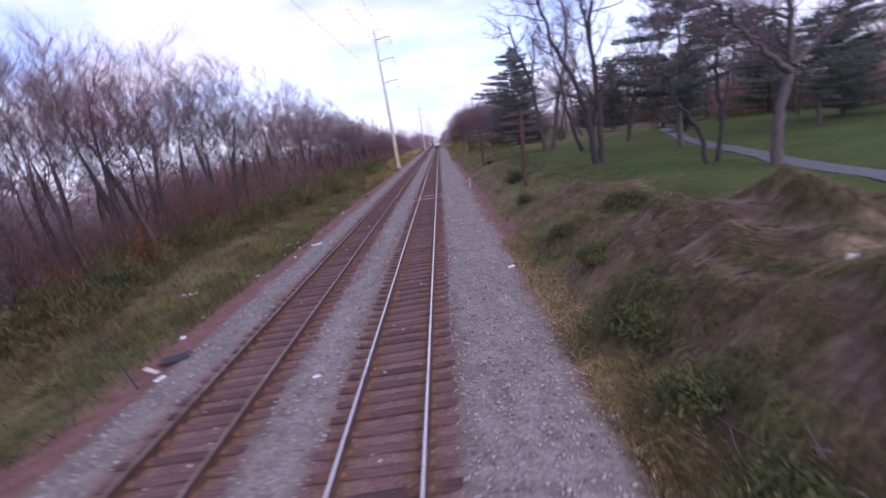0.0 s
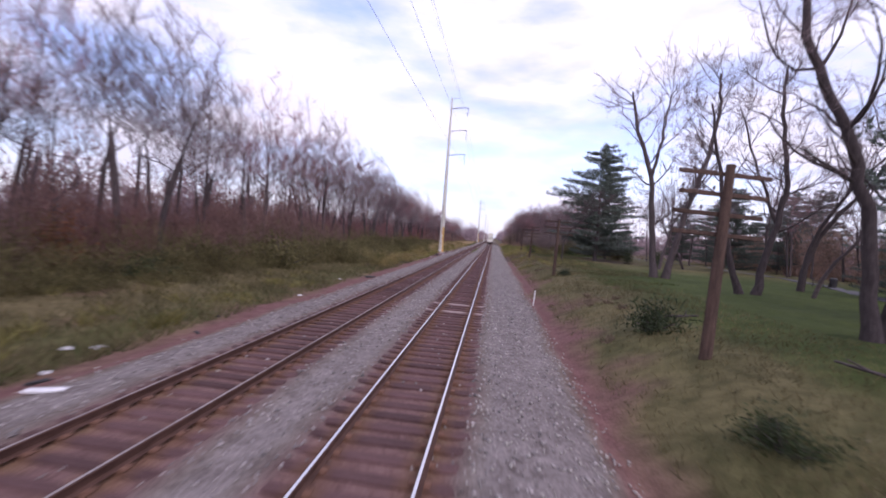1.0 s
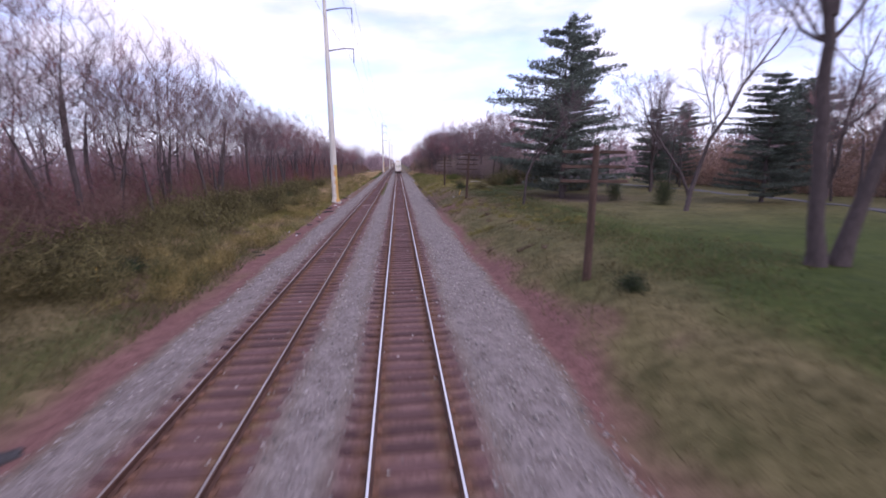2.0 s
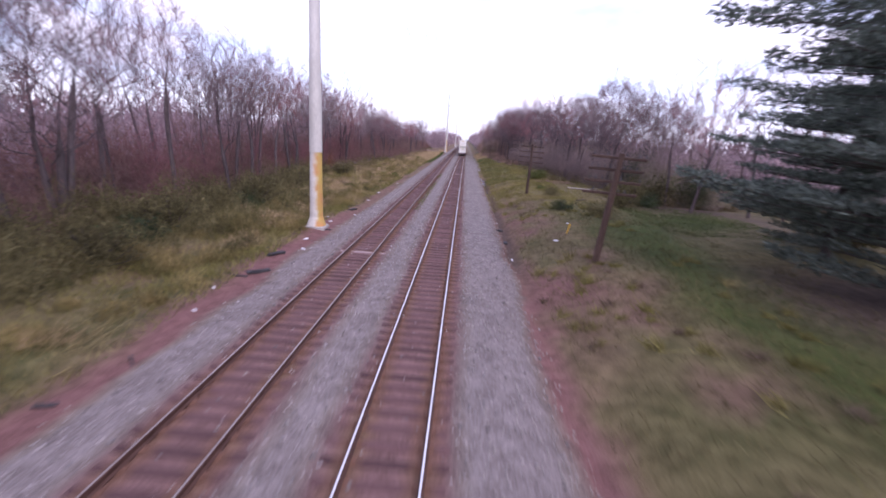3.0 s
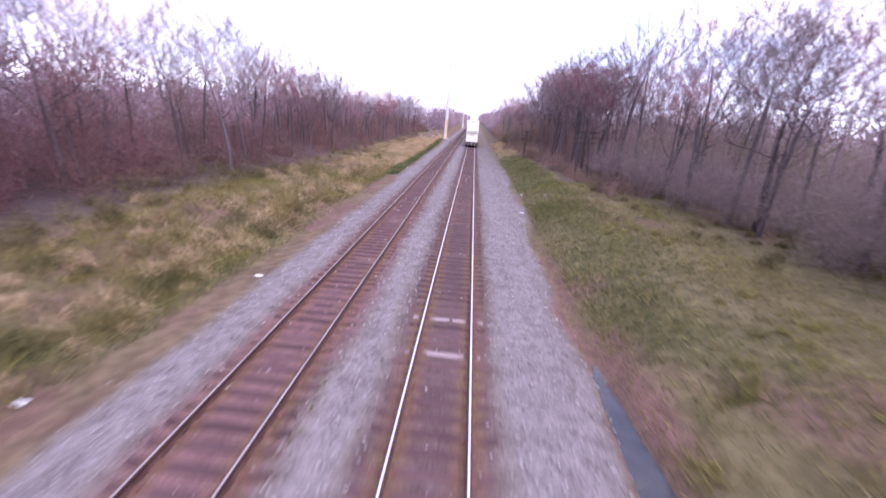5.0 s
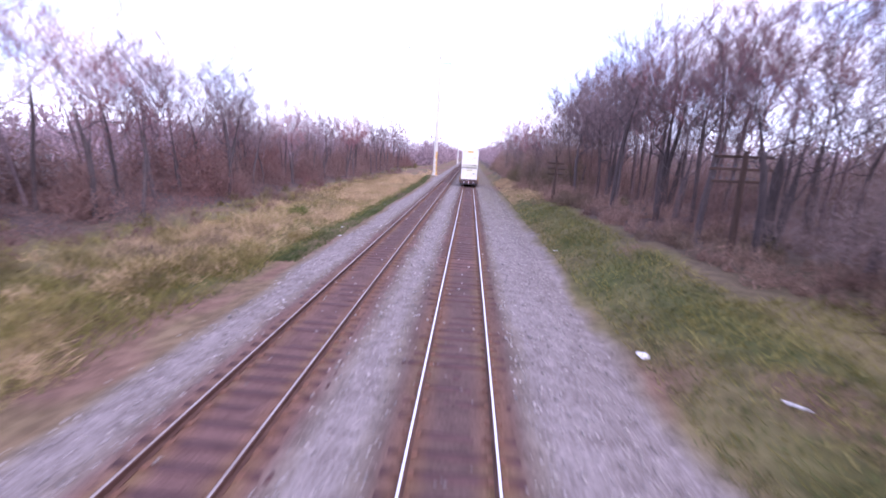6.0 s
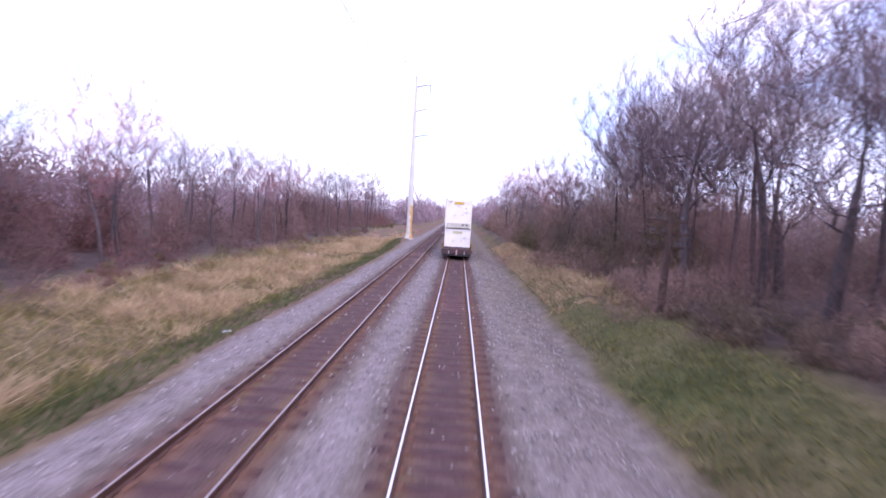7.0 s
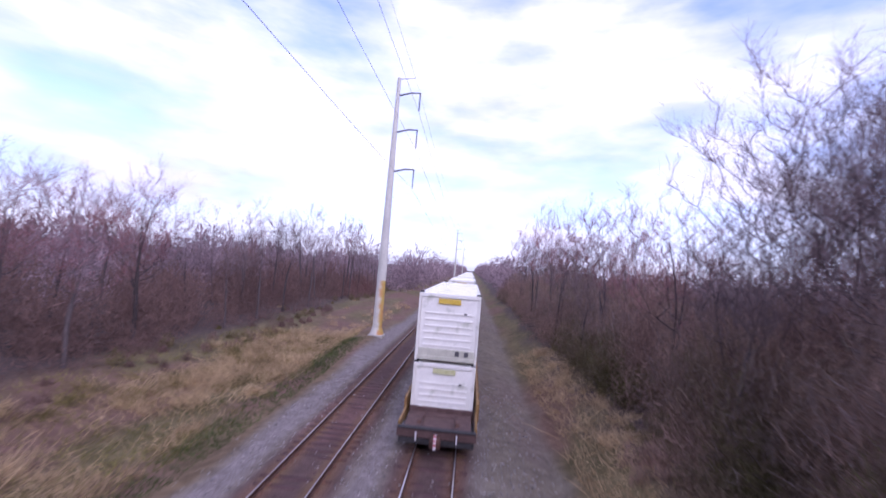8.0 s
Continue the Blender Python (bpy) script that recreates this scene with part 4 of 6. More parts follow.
def left_edge(y):
    return -18.0 - 4.0 * float(smooth_noise(0.5, y / 22.0, 55)) - (1.5 if 125 < y < 180 else 0.0) + 3.0 * max(0.0, 1 - abs(y - 12) / 16)


def right_edge(y):
    return max(10.8, 18.5 - max(0.0, y - 112) * 0.085) - float(np.interp(y, [226, 240], [0.0, 2.6])) + 1.6 * float(smooth_noise(0.5, y / 17.0, 77))


def tree_height(y, side):
    """How tall the wood stands along the line, against its usual 12 m."""
    if side < 0:
        return float(np.interp(y, [20, 60, 155, 178, 190, 212, 225, 262, 280], [1.4, 1.36, 1.24, 1.2, 1.12, 1.04, 0.92, 0.92, 1.1]))
    return float(np.interp(y, [110, 160, 190, 230, 240, 256, 268, 310], [1.05, 1.1, 1.2, 1.25, 0.72, 0.8, 0.98, 1.05]))


def deep_wood(name, spots, seed, label):
    """The wood's inner rows, joined into one."""
    w, foot, tip = crown_mesh(seed, 11.0, 0.34, 3.0, 40, 0.1, 220, 1.3)
    tv, tf = slivers(w.rng, foot, tip, 0.022)
    v = np.concatenate([np.array(w.v), tv])
    f = np.concatenate([np.array(w.f), tf + len(w.v)])
    spots = np.array(spots)
    a = w.rng.uniform(0, 6.28, len(spots))
    c, s = np.cos(a)[:, None], np.sin(a)[:, None]
    k = spots[:, 2][:, None]
    vx, vy = v[None, :, 0] * c - v[None, :, 1] * s, v[None, :, 0] * s + v[None, :, 1] * c
    every = np.stack([vx * k + spots[:, :1], vy * k + spots[:, 1:2], v[None, :, 2] * k + ground_z(spots[:, 0], spots[:, 1])[:, None]], -1)
    tris = (f[None] + (np.arange(len(spots)) * len(v))[:, None, None]).reshape(-1, 3)
    tagged(soup(name, every.reshape(-1, 3), tris, M["twig"]), label, "woodland", kind="stuff")


def build_woods():
    rng = random.Random(11)
    placed, inner = [], {-1: [], 1: []}
    for side, y0 in ((-1, -6.0), (1, 114.0)):
        y = y0
        while y < 335:
            edge = left_edge(y) if side < 0 else right_edge(y)
            tall = tree_height(y, side)
            for row in range(4 if side > 0 and y > 178 else 3):
                x, yy, k = edge + side * (row * 4.0 + rng.uniform(0, 3.2)), y + rng.uniform(-1.6, 1.6), tall * rng.uniform(0.74, 1.16)
                if row < (3 if y < 75 else 2):
                    kind = WOODLAND[rng.randrange(6)] if row == 0 and y < 258 else SLIGHT[rng.randrange(4)]
                    if kind in placed:
                        plant(kind, x, yy, rng.uniform(0, 360), k)
                    else:
                        placed.append(kind)
                        put(kind, x, yy, rng.uniform(0, 360), k)
                else:
                    inner[side].append((x, yy, k))
            y += 3.2 if y < 50 else 4.3 if y < 250 else 7.0
    for k, (x, y, scale, turn) in enumerate([(18.6, 246.0, 1.3, 0), (-24.0, 214.5, 0.8, 120), (-24.5, 206.5, 0.85, 40), (13.6, 229.5, 1.15, 200), (17.5, 234.0, 1.2, 140), (21.0, 228.0, 1.2, 10), (-25.0, 168.0, 1.2, 300), (-24.0, 150.0, 1.25, 90),
                                              (15.0, 206.0, 1.15, 10), (16.5, 221.0, 1.2, 130), (14.5, 192.0, 1.05, 260), (19.0, 180.0, 1.1, 70), (14.4, 201.5, 1.05, 50), (17.5, 210.0, 1.2, 300), (13.6, 214.5, 1.1, 170), (20.5, 198.0, 1.25, 240), (-19.5, 19.0, 1.05, 30), (-20.5, 9.0, 1.1, 160), (-20.0, 31.0, 1.0, 250), (-21.0, 97.0, 1.05, 210), (-21.5, 84.0, 1.0, 20), (19.5, 126.0, 1.0, 100), (21.0, 133.0, 1.05, 330)]):
        (put if k < 3 else plant)(SPREADING[k % 3], x, y, turn, scale)
    for x, y, scale, turn in [(18.0, 148.0, 1.1, 80), (20.0, 158.0, 1.15, 190), (22.5, 141.0, 1.1, 310), (17.0, 168.0, 1.05, 20), (24.0, 150.0, 1.2, 130), (17.3, 243.6, 1.4, 60), (19.0, 239.5, 1.25, 330), (21.4, 240.0, 1.3, 220), (22.4, 246.5, 1.3, 100)]:
        plant(SPREADING[int(turn) % 3], x, y, turn, scale)
    for k, (x, y) in enumerate([(17.6, 241.5), (20.0, 244.0), (22.5, 240.0), (20.0, 250.0), (23.0, 249.0)]):
        plant(WOODLAND[k % 6], x, y, k * 47.0, 1.2)
    for x, y, scale, turn in [(11.5, 258.0, 0.95, 130), (9.2, 266.0, 1.0, 220), (10.4, 274.0, 1.1, 310), (9.4, 284.0, 1.05, 80), (13.5, 264.0, 1.1, 20)]:
        plant(SLIGHT[2] if y > 262 else WOODLAND[2], x, y, turn, scale)
    for side in (-1, 1):
        deep_wood("woodland", inner[side], 70 + side, "bare grey trees deep in the wood")
    gen = np.random.default_rng(21)

    def thicket(name, n, y0, y1, edge, side, depth, low, high, width, mat, label, each=170, wide=0.55, reach=0.85, lift=0.0):
        """Twigs in rounded clumps, each springing from its own stool."""
        m = max(4, n // each)
        cy = gen.uniform(y0, y1, m)
        cx = np.array([edge(v) for v in cy]) + side * (gen.exponential(depth, m) - 0.8)
        h = gen.uniform(low, high, m) * (0.65 + 0.75 * smooth_noise(cx * 0.16, cy * 0.16, 8))
        k = gen.integers(0, m, n)
        g = gen.normal(size=(n, 3))
        g[:, 2] = np.abs(g[:, 2])
        g = g / np.linalg.norm(g, axis=1, keepdims=True) * gen.uniform(0, 1, (n, 1)) ** 0.45
        hk = h[k]
        r = np.minimum(hk * wide, 0.7 + hk * 0.22)
        x, y = cx[k] + g[:, 0] * r, cy[k] + g[:, 1] * r
        mid = np.stack([x, y, ground_z(x, y) - 0.1 + lift + g[:, 2] * hk], -1)
        d = g * (0.5, 0.5, 0.7) + gen.normal(size=(n, 3)) * 0.42 + (0, 0, 0.25)
        d = d / np.linalg.norm(d, axis=1, keepdims=True) * (0.2 + np.minimum(0.16 * hk, reach - 0.2) * gen.uniform(0.5, 1.3, n))[:, None]
        v, f = slivers(gen, mid - d * 0.6, mid + d * 0.4, width)
        tagged(soup(name, v, f, M[mat], None), label, "undergrowth", kind="stuff")

    under = "tangled brown bramble and sapling undergrowth below bare trees"
    deep = "dense bare saplings deep in the wood"
    scrub = "olive brown scrub along the wood's edge"
    for y0, y1, side, edge, n, width, mat in ((-10, 335, -1, lambda v: left_edge(v) - 3.0, 70000, 0.085, "thicket"), (116, 182, 1, lambda v: right_edge(v) + 3.0, 9000, 0.05, "thicket_grey"),
                                              (182, 236, 1, lambda v: right_edge(v) + 16.0, 14000, 0.1, "thicket_grey"), (236, 335, 1, lambda v: right_edge(v) + 2.5, 80000, 0.045, "thicket_dark")):
        thicket("brake", n, y0, y1, edge, side, 5.0, 4.4 if y0 == 236 else 3.2, 7.4 if y0 == 236 else 5.6, width, mat, "close-grown brake of brown saplings inside the wood", 300, 0.35)
    thicket("thicket", 92000, -10, 335, left_edge, -1, 4.0, 1.2, 4.2, 0.032, "thicket", under)
    thicket("saplings", 56000, -10, 335, lambda v: left_edge(v) - 2, -1, 8.0, 4.4, 7.6, 0.026, "thicket", deep, 420, 0.3)
    thicket("red_saplings", 58000, 56, 190, lambda v: left_edge(v) - 2, -1, 6.0, 4.5, 8.0, 0.03, "bud", "reddish budding saplings along the wood's edge", 420, 0.3)
    thicket("thicket", 30000, 116, 182, lambda v: right_edge(v) + 1.5, 1, 5.0, 0.8, 2.4, 0.028, "moss", "low olive brown undergrowth below bare trees")
    thicket("shrub_edge", 9000, 120, 182, lambda v: right_edge(v) - 1.8, 1, 1.6, 0.3, 0.9, 0.035, "olive", scrub, 300, 0.9)
    thicket("shrub_edge", 26000, 116, 182, lambda v: right_edge(v) + 1.5, 1, 4.5, 0.3, 0.9, 0.04, "olive", scrub)
    thicket("thicket", 70000, 178, 240, lambda v: right_edge(v) - 1.2 - (0.6 if v > 212 else 0), 1, 4.5, 0.5, 1.9, 0.034, "thicket_dark", "low dark undergrowth between the trunks")
    thicket("thicket", 90000, 236, 335, right_edge, 1, 4.5, 1.2, 4.4, 0.034, "thicket_dark", "dark leafless thicket close beside the line")
    thicket("saplings", 26000, 120, 196, lambda v: right_edge(v) + 0.8, 1, 3.0, 2.2, 5.0, 0.018, "thicket_grey", "thin pale saplings before the trunks", 240, 0.4, 0.85, 1.2)
    thicket("saplings", 46000, 116, 182, lambda v: right_edge(v) + 1.0, 1, 5.0, 3.4, 6.4, 0.02, "thicket_grey", deep, 420, 0.3)
    thicket("saplings", 40000, 180, 236, lambda v: right_edge(v) + 13, 1, 10.0, 3.5, 6.5, 0.036, "thicket", deep, 420, 0.3)
    thicket("saplings", 60000, 236, 335, lambda v: right_edge(v) + 1.5, 1, 8.0, 4.2, 7.5, 0.032, "thicket", deep, 420, 0.3)
    thicket("shrub_edge", 70000, -10, 185, lambda v: left_edge(v) + 3.6, -1, 2.2, 0.5, 2.0, 0.04, "olive", scrub)
    thicket("rank_grass", 30000, 128, 300, lambda v: -10.0, -1, 1.8, 0.35, 1.0, 0.03, "straw", "pale drifts of bleached rank grass on the verge", 130, 0.9)
    thicket("rank_grass", 84000, 62, 196, lambda v: -10.4, -1, 3.0, 0.5, 1.5, 0.03, "golden", "billowing golden rank grass on the verge", 380, 1.1)
    thicket("rank_grass", 22000, 100, 190, lambda v: -11.4, -1, 2.6, 0.45, 1.1, 0.03, "straw", "pale drifts of bleached rank grass on the verge", 300, 1.0)
    # dark clumps stand in for shadows between the billows of grass
    thicket("shrub_edge", 16000, 92, 178, lambda v: -10.6, -1, 2.4, 0.4, 0.95, 0.035, "scrub", "small dark olive clumps for the shadows in rank grass", 380, 0.9)
    thicket("shrub_edge", 52000, 26, 138, lambda v: left_edge(v) + 3.2, -1, 2.4, 1.3, 3.6, 0.036, "scrub", "soft dark olive scrub before the wood")
    thicket("shrub_edge", 9000, 185, 335, lambda v: left_edge(v) + 1.5, -1, 1.4, 0.4, 1.3, 0.045, "olive", scrub)
    thicket("shrub_edge", 24000, 180, 280, lambda v: left_edge(v) + 3.4, -1, 1.8, 0.3, 1.2, 0.03, "thicket", "low red-brown bramble at the wood's foot")
    thicket("shrub_edge", 8000, 236, 335, lambda v: right_edge(v) - 0.6, 1, 1.6, 0.5, 1.6, 0.045, "olive", scrub)
    for side, y0, edge in ((-1, -60, lambda v: -44.0), (1, 70, lambda v: 46.0 + max(0.0, 118.0 - v) * 0.8)):
        thicket("far_woods", 38000, y0, 420, edge, side, 45.0, 7.5, 11.0, 0.3, "farwood_haze", "bare woods reaching far back from the railway", 60, 0.35, 1.6)
    for side, edge in ((-1, -120.0), (1, 130.0)):
        thicket("far_woods", 22000, -80, 900, lambda v: edge, side, 90.0, 12, 17, 0.9, "farwood_haze", "far woods along the skyline, coloured pale for haze", 110, 0.5, 5.0)
    for side, edge in ((-1, -15.0), (1, 11.5)):
        thicket("far_woods", 60000, 330, 1500, lambda v: edge, side, 12.0, 8, 15, 0.3, "farwood_haze", "far bare woods beside the railway, coloured pale for haze", 60, 0.3, 2.5)
    thicket("saplings", 60000, -8, 78, lambda v: left_edge(v) - 0.5, -1, 5.0, 3.6, 6.8, 0.026, "thicket", deep, 420, 0.3)
    thicket("brake", 34000, 236, 270, lambda v: right_edge(v) + 1.5, 1, 5.0, 4.4, 6.8, 0.034, "thicket_dark", "tall dark thicket close beside the line", 500, 0.3)
    thicket("brake", 42000, -14, 84, lambda v: left_edge(v) - 0.6, -1, 3.0, 3.0, 5.6, 0.035, "thicket", "brown bramble and saplings close before the trunks", 300, 0.45)
    thicket("shrub_edge", 30000, -10, 60, lambda v: left_edge(v) + 4.2, -1, 2.0, 0.3, 1.3, 0.035, "scrub", "low olive scrub before the wood", 170, 0.8)
    thicket("shrub_edge", 44000, 62, 116, lambda v: left_edge(v) + 6.4, -1, 2.6, 0.7, 2.1, 0.035, "scrub", "soft olive brown scrub covering the verge", 200, 0.7)
    thicket("saplings", 44000, 118, 186, lambda v: right_edge(v) + 0.8, 1, 3.2, 2.6, 8.0, 0.022, "thicket_grey", "thin pale saplings before the trunks", 300, 0.4, 0.85, 1.5)
    thicket("saplings", 30000, 184, 240, lambda v: right_edge(v) + 2.0, 1, 6.0, 5.0, 9.5, 0.018, "thicket", "tall thin saplings between the trunks", 420, 0.3)
    thicket("saplings", 40000, 226, 290, lambda v: right_edge(v) + 1.0, 1, 4.0, 4.6, 8.0, 0.022, "thicket_grey", "tall thin brown saplings close beside the line", 420, 0.35)
    thicket("brake", 40000, 229, 254, lambda v: right_edge(v) + 1.6, 1, 4.0, 4.6, 7.0, 0.03, "thicket_dark", "tall dark thicket close beside the line", 700, 0.4)
    thicket("shrub_edge", 20000, 226, 262, lambda v: right_edge(v) + 0.4, 1, 2.4, 1.2, 4.4, 0.03, "scrub", "olive brown scrub patches before the dark thicket", 500, 0.6)
    thicket("shrub_edge", 12000, 226, 262, lambda v: right_edge(v) - 0.2, 1, 2.0, 0.8, 2.6, 0.028, "moss", "low olive brown growth below the thicket", 400, 0.7)
    thicket("saplings", 30000, 236, 256, lambda v: right_edge(v) + 7.5, 1, 3.5, 7.5, 11.0, 0.022, "thicket", "tall brown saplings between the trunks", 420, 0.3)
    inside = "tall close-grown saplings filling the wood"
    thicket("brake", 80000, -30, 335, lambda v: left_edge(v) - 8.0, -1, 6.0, 6.2, 8.2, 0.075, "thicket", inside, 600, 0.3, 0.95)
    thicket("brake", 26000, 182, 236, lambda v: right_edge(v) + 18.0, 1, 6.0, 6.2, 8.2, 0.075, "thicket_grey", inside, 600, 0.3, 0.95)
    thicket("brake", 40000, 236, 335, lambda v: right_edge(v) + 8.0, 1, 6.0, 6.2, 8.4, 0.075, "thicket", inside, 600, 0.3, 0.95)
    thicket("far_woods", 26000, 46, 118, lambda v: 47.0, 1, 5.0, 5.0, 9.0, 0.1, "thicket_dark", "dark bare wood beyond the park lawn", 300, 0.35, 1.1)
    thicket("far_woods", 45000, -60, 335, lambda v: -36.0, -1, 9.0, 8, 11.5, 0.17, "farwood_haze", "bare woods reaching far back from the railway", 500, 0.35, 1.1)
    thicket("far_woods", 55000, -60, 335, lambda v: 62.0 if v < 180 else 40.0, 1, 9.0, 8, 11.5, 0.18, "farwood_haze", "far bare woods beyond the park lawn", 500, 0.35, 1.1)


build_woods()

# park trees, each where it stands
def park_tree(seed, x, y, height, girth, stems, counts=(9, 6), top=(0.42, 0.2), twig=20, turn=0.0):
    """A big bare tree; stems: how far each leans to x and y, and its share of the height."""
    w = Wood(seed)
    w.twig_len = 0.7
    for k, (lx, ly, share) in enumerate(stems):
        d = np.array([lx, ly, 1.0])
        w.limb(np.array([lx * 0.4, ly * 0.4, -0.3]), d / np.linalg.norm(d), height * share, girth * 0.66 * (1 - 0.12 * k), 0, top, 0.17, counts, int(twig * 1.6))
    tree = empty("tree", pose(x, y, at_ground(x, y, 0.05), 0, 0, turn), "tall crooked bare park tree on the lawn", "tree", "bare park trees")
    soup("trunk", w.v, w.f, M["bark"], tree)
    v, f = slivers(w.rng, np.array(w.foot), np.array(w.tip), 0.013)
    soup("crown", v, f, M["twig"], tree)
    return tree


def crooked_tree(seed, y, girth, stems, turn_out=0.5):
    """A bare tree with heavy crooked stems; stems: thickness, then points of x and height."""
    w = Wood(seed)
    w.twig_len = 0.75
    rng = w.rng
    x0 = stems[0][1][0]
    z0 = at_ground(x0, y, 0.05)
    for k, (share, *line) in enumerate(stems):
        pts = np.array([(x - x0, turn_out * (-1) ** k * q / len(line), z - z0) for q, (x, z) in enumerate(line)])
        if k == 0 or line[0][1] < 2:
            pts[0, 2] = -0.3
        t = np.linspace(0, len(pts) - 1, 5 * (len(pts) - 1) + 1)
        curve = np.stack([np.interp(t, range(len(pts)), pts[:, c]) for c in range(3)], -1)
        curve[1:-1] = (curve[:-2] + 2 * curve[1:-1] + curve[2:]) / 4
        curve[1:-1] += rng.normal(size=(len(t) - 2, 3)) * 0.05
        radii = girth * share * np.linspace(1.0, 0.28, len(t))
        if pts[0, 2] < 0:
            radii[0] *= 1.5
            radii[1] *= 1.15
        w.tube(list(curve), radii, 8)
        for q in range(9 + 2 * len(pts)):
            f = 1 - 0.72 * rng.uniform() ** 1.5
            i = min(int(f * (len(t) - 1)), len(t) - 2)
            if curve[i, 2] < 3.5:
                continue
            axis = curve[i + 1] - curve[i]
            axis /= np.linalg.norm(axis)
            out = rng.normal(size=3)
            out -= axis * out.dot(axis)
            d = axis * 0.55 + out / np.linalg.norm(out) * 0.75
            w.limb(curve[i], d / np.linalg.norm(d), rng.uniform(2.0, 4.4), radii[i] * rng.uniform(0.25, 0.45), 1, (0.3, 0.2), 0.2, (9, 6), 22)
    tree = empty("tree", pose(x0, y, z0), "tall crooked bare park tree with forked stems", "tree", "bare park trees")
    soup("trunk", w.v, w.f, M["bark"], tree)
    v, f = slivers(rng, np.array(w.foot), np.array(w.tip), 0.013)
    soup("crown", v, f, M["twig"], tree)


crooked_tree(220, 34.5, 0.24, [(1.0, (13.85, 0.7), (13.4, 4.8), (12.5, 7.7), (11.4, 10.1), (10.5, 13.0), (10.0, 16.0)),
                              (0.9, (14.2, 0.9), (14.3, 5.0), (13.9, 10.9), (14.4, 13.1), (15.7, 15.0)), (0.45, (13.9, 10.9), (13.5, 13.0), (13.3, 15.5))])
crooked_tree(221, 58.5, 0.29, [(1.0, (15.6, 0.9), (15.1, 5.5), (14.7, 9.7), (13.1, 14.3), (12.6, 17.0)),
                               (0.95, (16.5, 1.2), (17.7, 6.9), (19.1, 11.6), (19.6, 15.8), (19.3, 18.5)), (0.5, (14.7, 9.7), (15.3, 12.5), (15.6, 15.5), (16.2, 17.8))])
crooked_tree(222, 48.5, 0.23, [(0.9, (17.35, 0.9), (16.2, 4.5), (15.5, 8.8), (14.7, 13.0)),
                               (1.0, (18.1, 0.9), (18.9, 5.0), (19.3, 7.9), (18.6, 12.4), (18.5, 15.0)), (0.5, (19.0, 5.6), (17.8, 8.6), (16.4, 12.8))])
crooked_tree(223, 21.8, 0.3, [(1.0, (18.4, 0.6), (18.4, 3.3), (19.0, 5.5), (19.1, 7.5), (18.8, 9.5)),
                              (0.6, (18.9, 5.2), (17.5, 6.3), (16.0, 7.7), (14.8, 9.0)), (0.55, (19.0, 5.5), (20.6, 6.8), (22.1, 8.0), (23.0, 9.6))])
crooked_tree(224, 25.5, 0.15, [(1.0, (17.2, 0.9), (16.8, 2.9), (15.5, 4.7), (15.0, 6.5)), (0.95, (17.7, 0.9), (17.9, 3.7), (17.4, 6.2), (17.6, 8.5))])
park_tree(203, 25.4, 55.5, 16.0, 0.34, [(0.12, 0.0, 1.0), (-0.15, 0.2, 0.8)], (10, 7))
park_tree(206, 22.3, 75.8, 14.0, 0.3, [(0.06, 0.0, 1.0)], (12, 8), (0.3, 0.2), 26)
park_tree(207, 34.3, 76.3, 14.0, 0.3, [(-0.05, 0.0, 1.0)], (12, 8), (0.3, 0.2), 26)
park_tree(208, 23.3, 51.2, 11.0, 0.22, [(0.1, 0.0, 1.0)])
park_tree(209, 31.0, 95.0, 13.0, 0.3, [(0.0, 0.0, 1.0)], (12, 8), (0.3, 0.2), 26)
park_tree(210, 40.0, 60.0, 14.0, 0.3, [(0.1, 0.0, 1.0)], (12, 8), (0.3, 0.2), 26)
park_tree(211, 29.0, 84.5, 12.0, 0.26, [(-0.1, 0.0, 1.0)], (12, 8), (0.3, 0.2), 26)
park_tree(212, 11.6, 84.0, 11.0, 0.2, [(0.1, 0.0, 1.0)], (10, 7), (0.3, 0.2), 24)
PINE = pine_tree("pine_tree", 301, 18.0, 6.5, "dense dark green pine on the park lawn", "park pines", 0.05, 8.0)
put(PINE, 17.9, 90.5, 0, 1.0)
for x, y, scale, turn in [(38.0, 40.0, 0.56, 250), (21.5, 99.0, 0.8, 45), (47.0, 92.0, 0.7, 300), (46.0, 60.0, 0.6, 20), (54.0, 74.0, 0.85, 110), (60.0, 52.0, 0.6, 190), (57.0, 100.0, 0.8, 260), (46.0, 112.0, 0.7, 330), (36.0, 103.0, 0.6, 80), (50.0, 38.0, 0.5, 150), (33.5, 81.0, 0.62, 210), (31.0, 53.0, 0.5, 120)]:
    plant(PINE, x, y, turn, scale)
for x, y, scale, turn in [(44.0, 70.0, 1.0, 30), (48.0, 82.0, 1.1, 60), (52.0, 96.0, 1.0, 120), (41.0, 104.0, 1.05, 200), (34.0, 112.0, 1.1, 250), (56.0, 62.0, 1.1, 300), (50.0, 50.0, 1.0, 10), (58.0, 78.0, 1.1, 70), (27.0, 108.0, 1.0, 140)]:
    plant(WOODLAND[int(turn) % 6], x, y, turn, scale)
grove = random.Random(9)
for k in range(26):
    y = grove.uniform(30, 118)
    plant(SLIGHT[k % 4], grove.uniform(40, 62) - max(0, y - 80) * 0.35, y, grove.uniform(0, 360), grove.uniform(0.85, 1.15))
TALL_PINE = pine_tree("pine_tree", 302, 12.6, 6.4, "tall spreading pine with a high dark crown", "park pines", 0.26, 4.2)
put(TALL_PINE, 21.6, 36.5, 0, 1.0)
for x, y, scale, turn in [(31.5, 35.0, 0.64, 70), (40.0, 30.0, 0.66, 160)]:
    plant(TALL_PINE, x, y, turn, scale)


